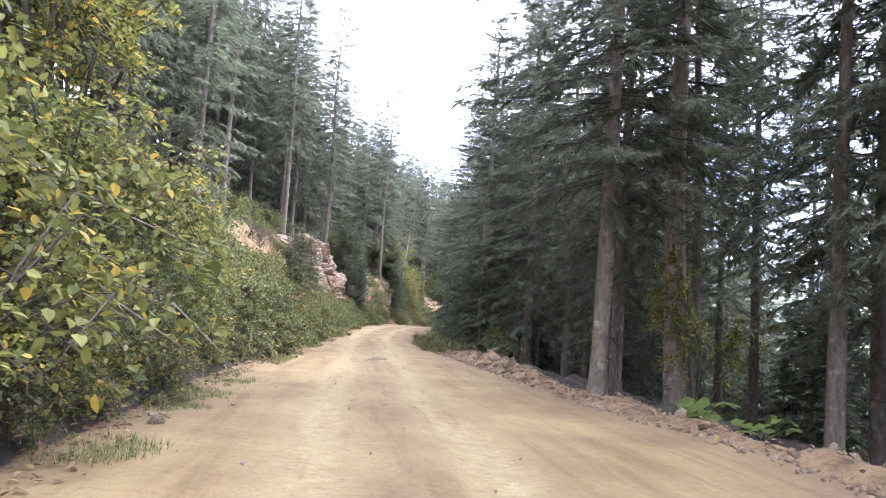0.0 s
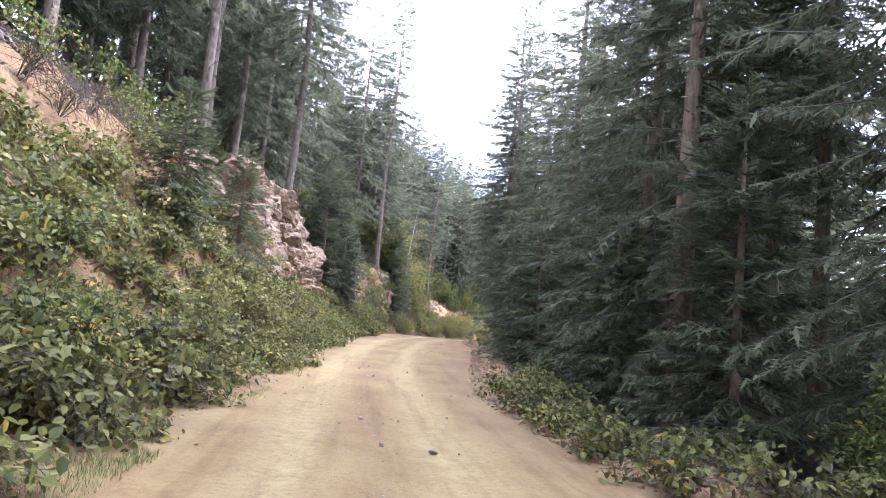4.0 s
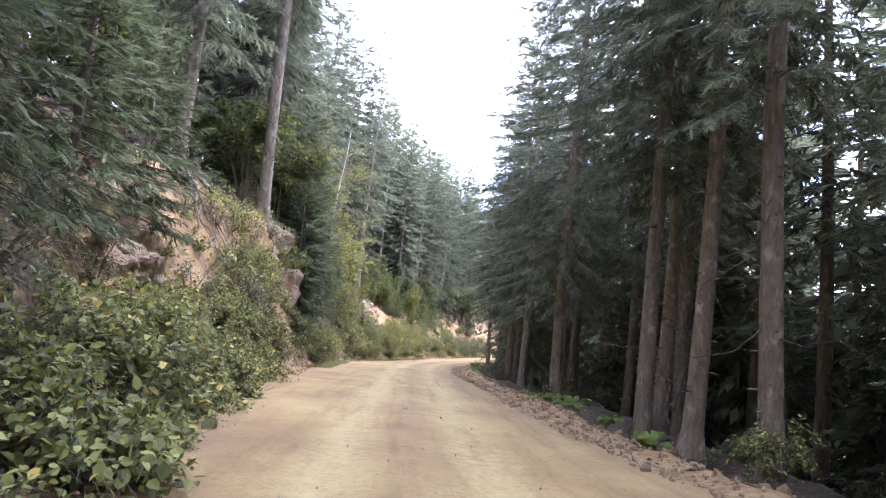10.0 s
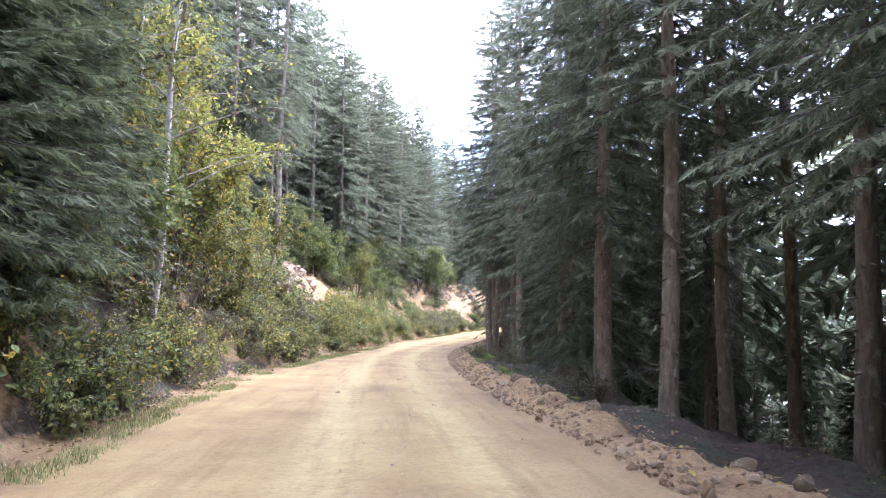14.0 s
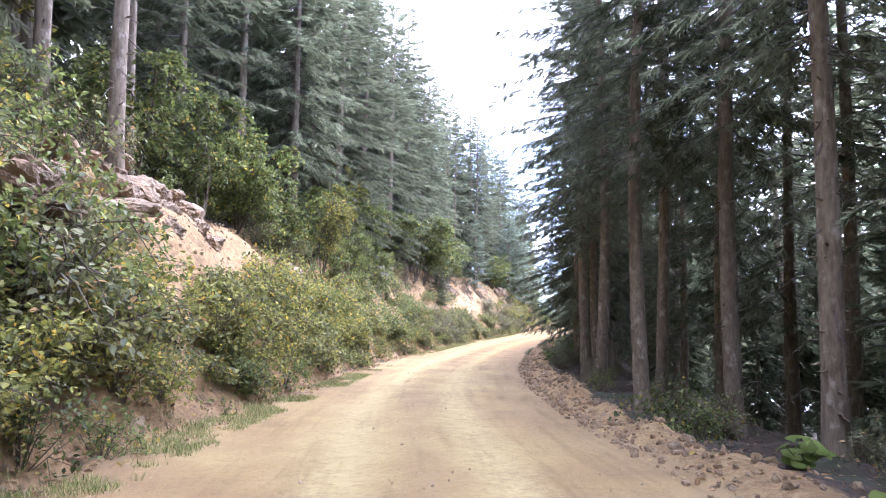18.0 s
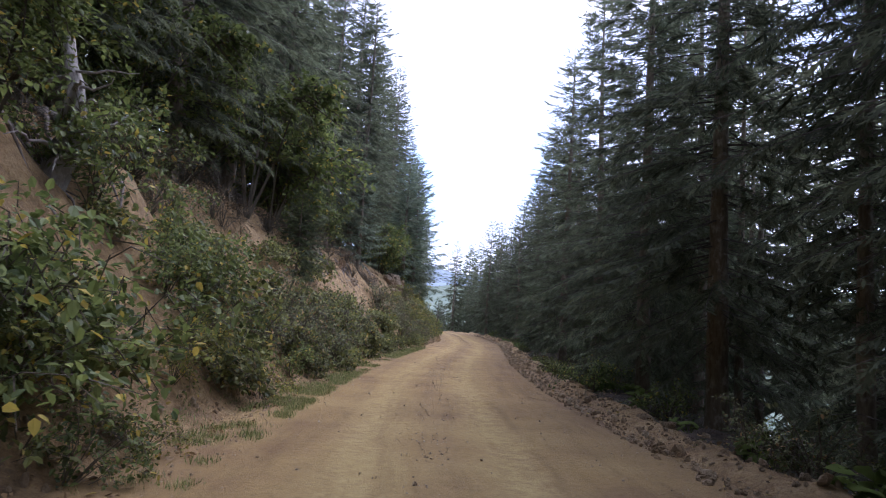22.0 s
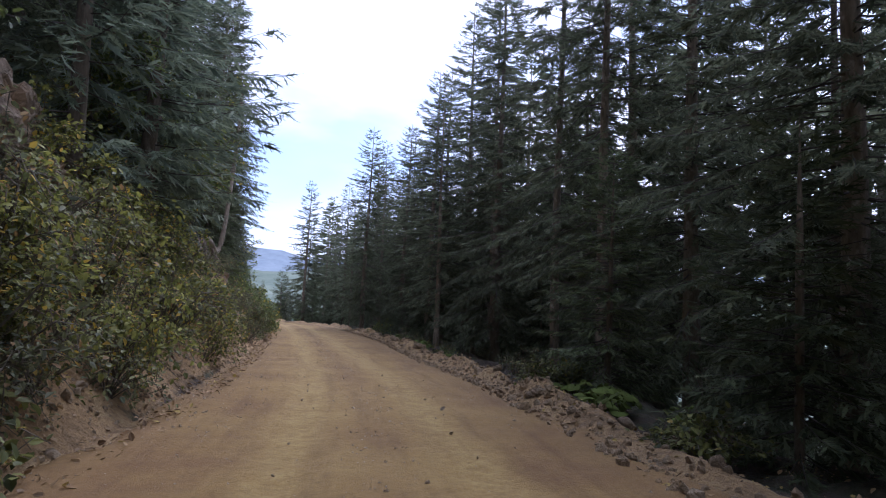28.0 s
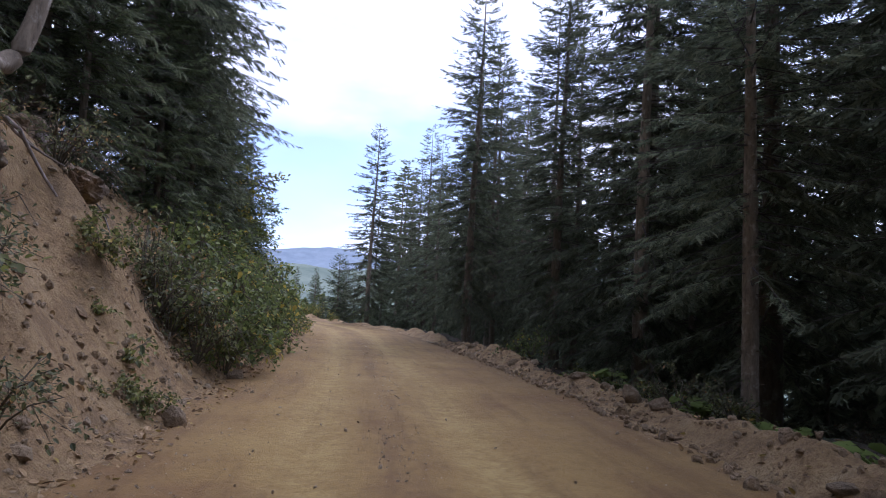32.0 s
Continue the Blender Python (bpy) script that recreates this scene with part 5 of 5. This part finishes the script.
def stone(s, d, size, sink=0.35, label="angular brown stone on the road edge", group="loose stones", squash=1.0, pale=False):
    ob = new("stone", PALE[int(rng.integers(3))] if pale else PEBBLES[int(rng.integers(10))])
    ob.matrix_basis = pose(*spot(s, d, (0.02 if left_edge(s) < d < right_edge(s) else 0) + size * (0.5 - sink)), float(rng.uniform(-25, 25)), float(rng.uniform(-25, 25)), float(rng.uniform(0, 360))) @ Matrix.Diagonal((size, size, size * squash, 1))
    tagged(ob, label, "stone", group)


for s, d, z in [(19.7, -2.5, 0.3), (18.9, -2.3, 0.14), (25.7, -2.4, 0.16), (172.5, 3.3, 0.19), (170.5, 3.9, 0.15), (150.2, -2.9, 0.35), (151, -3.1, 0.2), (198, -2.2, 0.24), (193.4, -2.0, 0.22), (194.8, -2.3, 0.12), (8.2, -2.4, 0.16), (196, 4.3, 0.25), (199.5, 4.6, 0.22), (115.5, 3.9, 0.24), (118, 4.0, 0.2), (86.5, 3.6, 0.22), (88, 3.3, 0.2)]:
    stone(s, d, z, 0.3, "single larger stone lying by the road", "larger stones")
for s, d, z in [(21.9, 0.55, 0.2), (21.2, 0.3, 0.17), (22.0, 0.82, 0.1), (29.5, 1.2, 0.07), (37.5, 0.6, 0.06), (88, -0.6, 0.07), (97.5, 1.6, 0.06), (171.5, 1.5, 0.06)]:
    stone(s, d, z, 0.52, "pale flat stone bedded in the road", "bedded stones", 0.4, True)
for _ in range(80):
    s = float(rng.uniform(18.5, 24.5))
    stone(s, float(right_edge(s)) + abs(float(rng.normal(0.35, 0.4))), float(rng.uniform(0.06, 0.16)), 0.3)
for _ in range(220):
    s = float(rng.uniform(6, 212))
    x = abs(float(rng.normal(0, 0.45)))
    stone(s, float(right_edge(s)) + 0.15 + x, float(rng.uniform(0.05, 0.15)) * (1.4 if berm_height(s) > 0.4 else 1.0), 0.3)


def gravel(name, count, pick, sizes, label, mat):
    """Loose stones too small and too many to count, in one mesh."""
    base = [np.array([v.co for v in rock_block(R2, (1, 0.85, 0.6), 9, 1, 0.1).vertices]) for _ in range(6)]
    ico = rock_block(R2, (1, 1, 1), 9, 1, 0.1)
    F0 = np.array([list(p.vertices) for p in ico.polygons])
    where = np.array([pick() for _ in range(count)])
    z = rng.uniform(*sizes, count) * (1 + rng.exponential(0.5, count))
    P = spots_at(where[:, 0], where[:, 1], z * (0.2 if sizes[1] > 0.03 else -0.1))
    VV = []
    for k in range(count):
        R = np.array(Euler(rng.uniform(0, 6, 3)).to_matrix()) * z[k]
        VV.append(base[k % 6] @ R.T + P[k])
    n = len(base[0])
    F = (F0[None] + (np.arange(count) * n)[:, None, None]).reshape(-1, 3)
    return tagged(new(name, mesh_of(name, np.concatenate(VV), F, [mat])), label, "gravel", kind="stuff")


def berm_pick():
    s = float(rng.uniform(2, 215))
    return s, float(right_edge(s)) - 0.35 + abs(float(rng.normal(0, 0.65)))


def road_pick():
    s = float(rng.uniform(4, 215))
    return s, float(rng.choice([rng.uniform(left_edge(s), right_edge(s)), rng.normal(0.4, 0.22), right_edge(s) - abs(rng.normal(0, 0.6)), left_edge(s) + abs(rng.normal(0, 0.4))]))


def clay_pick():
    s = float(rng.uniform(122, 216))
    return s, float(rng.choice([rng.normal(0.4, 0.2), right_edge(s) - abs(rng.normal(0, 0.7)), left_edge(s) + abs(rng.normal(0, 0.5)), rng.normal(-1.6, 0.4)]))


def toe_pick():
    s = float(rng.uniform(15, 212))
    return s, float(left_edge(s)) - abs(float(rng.normal(0, 0.5)))


def slope_pick():
    s = float(rng.choice([rng.uniform(60, 80), rng.uniform(104, 118), rng.uniform(138, 175), rng.uniform(176, 208), rng.uniform(28, 46)], p=[0.15, 0.1, 0.3, 0.35, 0.1]))
    return s, float(left_edge(s)) - float(rng.uniform(0.2, 4.2))


gravel("berm_gravel", 8000, berm_pick, (0.014, 0.05), "crumbled stones and clods along the road edge", M_STONE)
gravel("road_gravel", 7000, road_pick, (0.005, 0.011), "small loose gravel scattered on the road", M_GRAVEL)
gravel("centre_gravel", 5000, clay_pick, (0.006, 0.016), "crumbs of pale stone between the wheel tracks", M_GRAVEL)
gravel("road_pebbles", 1300, road_pick, (0.01, 0.022), "pale flat pebbles bedded in the road", M_GRAVEL)
gravel("bank_rubble", 4000, toe_pick, (0.012, 0.05), "crumbs of rock at the foot of the bank", M_STONE)
gravel("bank_clods", 7500, slope_pick, (0.015, 0.055), "stones and clods sticking out of the bare bank", M_STONE)


# ---- grass along the verge ----
def grass(name, count, label):
    """Tufts of nine blades each on the verge at the foot of the bank."""
    lo, hi = np.array([78, 126, 6, 28, 100]), np.array([122, 160, 30, 40, 118])
    k = rng.choice(5, count, p=[0.3, 0.42, 0.14, 0.04, 0.1])
    s = rng.uniform(lo[k], hi[k])
    d = left_edge(s) + 0.85 - np.abs(rng.normal(0, 0.55, count))
    keep = hash_noise(s * 0.9, d * 1.1) + 0.6 * hash_noise(s * 3.1, d * 3.4) > 0.12
    o = np.repeat(spots_at(s[keep], d[keep], -0.01), 9, 0)
    n = len(o)
    o[:, :2] += rng.normal(size=(n, 2)) * 0.06
    a, h, w = rng.uniform(0, 6.28, n), rng.uniform(0.025, 0.1, n), rng.uniform(0.003, 0.007, n)
    way = np.stack([np.cos(a), np.sin(a), 0 * a], -1)
    q = np.stack([-np.sin(a), np.cos(a), 0 * a], -1) * w[:, None]
    tip = o + way * (h * rng.uniform(0.2, 0.8, n))[:, None] + np.array([0, 0, 1.0]) * h[:, None]
    V = np.stack([o - q, o + q, tip], 1).reshape(-1, 3)
    return tagged(new(name, mesh_of(name, V, np.arange(len(V)).reshape(-1, 3), [M_GRASS])), label, "grass", kind="stuff")


grass("verge_grass", 24000, "thin dry grass along the foot of the bank")


def litter(name, count, label):
    s = rng.uniform(2, 214, count)
    side = rng.uniform(size=count) < 0.6
    d = np.where(side, left_edge(s) + 0.5 - np.abs(rng.normal(0, 1.0, count)), right_edge(s) - 0.25 + np.abs(rng.normal(0, 1.5, count)))
    base = spots_at(s, d, 0.012)
    way = norm(rng.normal(size=(count, 3)) * np.array([1, 1, 0.35]))
    V, F = leaves(base, way, norm(np.array([[0, 0, 1.0]]) + rng.normal(size=(count, 3)) * 0.4), rng.uniform(0.035, 0.10, count), 0.6)
    return tagged(new(name, mesh_of(name, V, F, [M_DRY])), label, "leaves", kind="stuff")


litter("leaf_litter", 26000, "dry fallen leaves along the bank and road edge")


# ---- roots and dead wood ----
def roots(seed, s, d, count, length, label):
    r = np.random.default_rng(seed)
    root = new("exposed_roots")
    root.location = spot(s, d, 0.1)
    for k in range(count):
        n = 9
        ss = s + r.normal() * 0.5 + np.cumsum(r.normal(size=n) * 0.14)
        dd = d + np.linspace(0, r.uniform(0.3, 1.0) * length, n) + np.cumsum(r.normal(size=n) * 0.05)
        c = np.array([np.array(spot(a, b, 0.10 * np.sin(i * 0.9) + 0.05)) for i, (a, b) in enumerate(zip(ss, dd))]) - np.array(root.location)
        part("root", mesh_of("root", *tube(c, np.linspace(r.uniform(0.03, 0.08), 0.01, n), 6, r, 0.08), [M_TWIG], smooth=True), root)
    tagged(root, label, "roots")


roots(501, 36.4, -8.0, 8, 2.2, "bare roots spreading over the cut bank edge")
roots(502, 70.4, -6.2, 9, 2.6, "thick twisted roots hanging over the bank")
roots(508, 104.5, -7.0, 9, 1.8, "bare roots spreading over the cut bank edge")
roots(509, 112.5, -6.8, 7, 1.4, "bare roots spreading over the cut bank edge")
roots(503, 131.0, -6.0, 10, 2.0, "dark tangle of roots over the bank")
roots(504, 153.0, -6.6, 12, 1.6, "fringe of dry roots under the bank edge")
roots(505, 157.5, -6.4, 10, 1.4, "fringe of dry roots under the bank edge")
roots(510, 150.5, -6.6, 10, 1.4, "fringe of dry roots under the bank edge")
roots(511, 161.5, -6.9, 12, 1.8, "fringe of dry roots under the bank edge")
roots(512, 164.5, -6.9, 9, 1.5, "fringe of dry roots under the bank edge")
roots(506, 191.8, -5.8, 9, 2.0, "grey roots hanging over bare soil")
roots(507, 196.5, -5.4, 6, 1.4, "grey roots hanging over bare soil")


def over(s, d, h):
    return np.array(spot(s, d, h - float(ground_h(s, d))))


def bent_tree():
    """A trunk that leaves the bank edge sideways, sags and then turns upright."""
    root = new("bent_tree")
    root.location = spot(191.8, -4.9, 0.1)
    base = np.array(root.location)
    knots = np.array([over(*q) for q in [(191.4, -5.3, 4.0), (191.9, -4.9, 4.35), (192.6, -4.7, 4.35), (193.2, -4.6, 4.1), (193.7, -4.55, 3.98), (194.1, -4.45, 4.2), (194.3, -4.35, 4.8), (194.6, -4.25, 6.2), (195.2, -4.15, 8.4), (195.6, -4.1, 10.5), (195.8, -4.1, 12.5)]]) - base
    c = smooth_line(knots, 3)
    n = len(c)
    part("trunk", mesh_of("trunk", *tube(c, np.linspace(0.17, 0.07, n), 10, np.random.default_rng(3), 0.04), [M_BARK], smooth=True), root)
    rr = np.random.default_rng(12)
    for a, e, w in [((191.6, -4.8, 4.2), (191.2, -4.2, 2.1), 0.10), ((191.8, -4.8, 4.2), (192.3, -4.3, 2.6), 0.06), ((192.9, -4.6, 4.1), (193.4, -4.2, 2.7), 0.05), ((193.5, -4.6, 3.9), (194.6, -4.0, 2.6), 0.05), ((193.6, -4.6, 3.9), (195.2, -4.2, 3.1), 0.04), ((191.3, -4.9, 4.1), (190.4, -4.5, 2.9), 0.05), ((193.0, -4.6, 4.0), (192.8, -4.2, 2.4), 0.04), ((192.2, -4.8, 4.3), (190.8, -5.0, 4.1), 0.06)]:
        u = np.linspace(0, 1, 9)[:, None]
        p = over(*a) * (1 - u) + over(*e) * u - base + np.cumsum(rr.normal(size=(9, 3)) * 0.05, 0) * np.sin(u * np.pi)
        part("root", mesh_of("root", *tube(p, np.linspace(w, w * 0.3, 9), 7, rr, 0.08), [M_TWIG], smooth=True), root)
    r = np.random.default_rng(8)
    heap, rods = Heap(), []
    for k in range(16):
        q0 = c[int(r.integers(n - 9, n))]
        e = q0 + norm(r.normal(size=3) + np.array([0, 0, 0.5])) * r.uniform(0.8, 1.8)
        rods.append((q0, e))
        heap.add(*tube(q0 + (e - q0) * np.linspace(0, 1, 5)[:, None], np.linspace(0.03, 0.006, 5), 4))
    part("branchwork", heap.mesh("branchwork", M_TWIG), root)
    n = 1600
    pick = r.integers(16, size=n)
    u = r.uniform(0.15, 1, n)[:, None]
    base = np.array([rods[k][0] for k in pick]) * (1 - u) + np.array([rods[k][1] for k in pick]) * u + np.clip(r.normal(size=(n, 3)), -1.5, 1.5) * 0.16
    V, F = leaves(base, norm(r.normal(size=(n, 3))), norm(np.array([[0, 0, 1.0]]) + r.normal(size=(n, 3)) * 0.4), r.uniform(0.07, 0.15, n), 0.6)
    part("foliage", mesh_of("foliage", V, F, [M_LEAF]), root)
    tagged(root, "grey bent tree growing out of the bank edge", "tree")


bent_tree()


def dead_stump():
    """A bleached, twisted stump with broken limbs on the bank edge."""
    root = new("dead_stump")
    root.location = spot(130.7, -4.9)
    r = np.random.default_rng(77)
    z = np.linspace(-0.4, 1.9, 10)
    c = np.stack([0.18 * np.sin(z * 1.7), 0.16 * z + 0.1 * np.cos(z * 2.3), z], -1)
    V, F = tube(c, np.interp(z, [-0.4, 0.1, 1.2, 1.9], [0.3, 0.2, 0.12, 0.07]), 12, r, 0.09)
    V[-12:, 2] += r.uniform(-0.25, 0.22, 12)
    part("trunk", mesh_of("trunk", np.concatenate([V, [c[-1] - np.array([0, 0, 0.15])]]), F.tolist() + [[len(V) - 12 + k, len(V) - 12 + (k + 1) % 12, len(V)] for k in range(12)], [M_DEAD], smooth=True), root, "bleached splintered trunk")
    for k in range(11):
        h, a, L = r.uniform(0.1, 1.6), r.uniform(-2.2, 2.2), r.uniform(0.5, 1.6)
        u = np.linspace(0, 1, 8)[:, None]
        o = np.array([np.interp(h, z, c[:, m]) for m in range(3)])
        q = o + np.array([np.cos(a), np.sin(a), r.uniform(-0.4, 0.4)]) * u * L + np.cumsum(r.normal(size=(8, 3)) * 0.05, 0) * u
        part("limb", mesh_of("limb", *tube(q, np.linspace(r.uniform(0.02, 0.05), 0.006, 8), 6, r, 0.05), [M_DEAD], smooth=True), root)
    tagged(root, "bleached dead stump with broken limbs on the bank edge", "stump")


dead_stump()


def birch(seed, s, d, height, lean, girth, count):
    """A slender pale trunk with ascending limbs and a thin crown of yellowing leaves."""
    r = np.random.default_rng(seed)
    root = new("birch")
    root.location = spot(s, d, -0.05)
    z = np.linspace(-0.3, height, 14)
    c = np.stack([lean[0] * z + 0.09 * np.sin(z * 0.7), lean[1] * z + 0.07 * np.cos(z * 0.9), z], -1)
    stem = part("trunk", mesh_of("trunk", *tube(c, girth * np.linspace(1.1, 0.15, 14), 9, r, 0.04), [M_BIRCH], smooth=True), root, "slender pale grey trunk")
    rods, heap = [], Heap()
    for k in range(34):
        h = height * r.uniform(0.22, 0.97)
        a, L = r.uniform(0, 6.28), (height - h) * 0.32 + r.uniform(0.5, 1.1)
        u = np.linspace(0, 1, 6)[:, None]
        o = np.array([np.interp(h, z, c[:, m]) for m in range(3)])
        q = o + np.array([np.cos(a), np.sin(a), 0.75]) * u * L - np.array([0, 0, 0.35]) * L * u * u + np.cumsum(r.normal(size=(6, 3)) * 0.05, 0)
        q[0] = o
        rods.append(q)
        heap.add(*tube(q, np.linspace(0.022, 0.004, 6), 4))
    tagged(part("branchwork", heap.mesh("branchwork", M_TWIG, True), stem, "thin ascending limbs"), kind="stuff")
    pick, u = r.integers(34, size=count), r.uniform(0.2, 1, count) * 5
    k = np.minimum(u.astype(int), 4)
    R = np.array(rods)
    base = R[pick, k] + (R[pick, k + 1] - R[pick, k]) * (u - k)[:, None] + np.clip(r.normal(size=(count, 3)), -1.6, 1.6) * 0.17
    V, F = leaves(base, norm(r.normal(size=(count, 3)) + np.array([0, 0, -0.3])), norm(np.array([[0, 0, 1.0]]) + r.normal(size=(count, 3)) * 0.4), r.uniform(0.06, 0.13, count), 0.65)
    part("foliage", mesh_of("foliage", V, F, [M_YELLOW]), root)
    tagged(root, "slender pale birch with thin yellowing leaves on the bank", "tree")


birch(601, 88.9, -4.9, 11.5, (0.05, 0.03), 0.1, 2200)
birch(602, 92.5, -6.4, 10.0, (-0.03, 0.02), 0.08, 1900)
birch(603, 86.6, -5.8, 9.0, (0.04, -0.04), 0.07, 1500)


# ---- far hills ----
def hills(name, label, r0, r1, low, high, rough, dark, light):
    m, t, b = nodes_of(name + "_far_tone")
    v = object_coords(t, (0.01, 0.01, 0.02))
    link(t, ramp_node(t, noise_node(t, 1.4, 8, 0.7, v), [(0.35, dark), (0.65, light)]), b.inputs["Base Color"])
    b.inputs["Roughness"].default_value = 1.0
    n, k = 240, 14
    a = np.radians(np.linspace(-40, 210, n))
    rr = np.linspace(r0, r1, k)
    A, RR = np.meshgrid(a, rr, indexing="ij")
    u = (RR - r0) / (r1 - r0)
    ridge = rough * (hash_noise(A * 5 + r0, RR / 500) + 0.5 * hash_noise(A * 14, RR / 260 + 4) + 0.12 * hash_noise(A * 90, RR / 60))
    Z = low + u * (high - low) + ridge * np.clip(u * 2, 0, 1)
    X, Y = RR * np.sin(A) + 20, RR * np.cos(A) + 100
    i = np.arange(n * k).reshape(n, k)
    F = np.stack([i[:-1, :-1], i[1:, :-1], i[1:, 1:], i[:-1, 1:]], -1).reshape(-1, 4)
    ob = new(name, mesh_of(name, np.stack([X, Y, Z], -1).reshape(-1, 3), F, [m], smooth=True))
    tagged(ob, label, "hills", kind="structure")


hills("backdrop_ridge", "green wooded ridge across the valley", 620, 1300, -75, 66, 18, (0.09, 0.12, 0.085), (0.17, 0.2, 0.14))
# distance haze is put into the pale blue base colour of these mountains
hills("backdrop_mountain", "mountains beyond the valley, haze painted in as pale blue", 2200, 3800, -60, 300, 70, (0.16, 0.2, 0.23), (0.22, 0.26, 0.29))
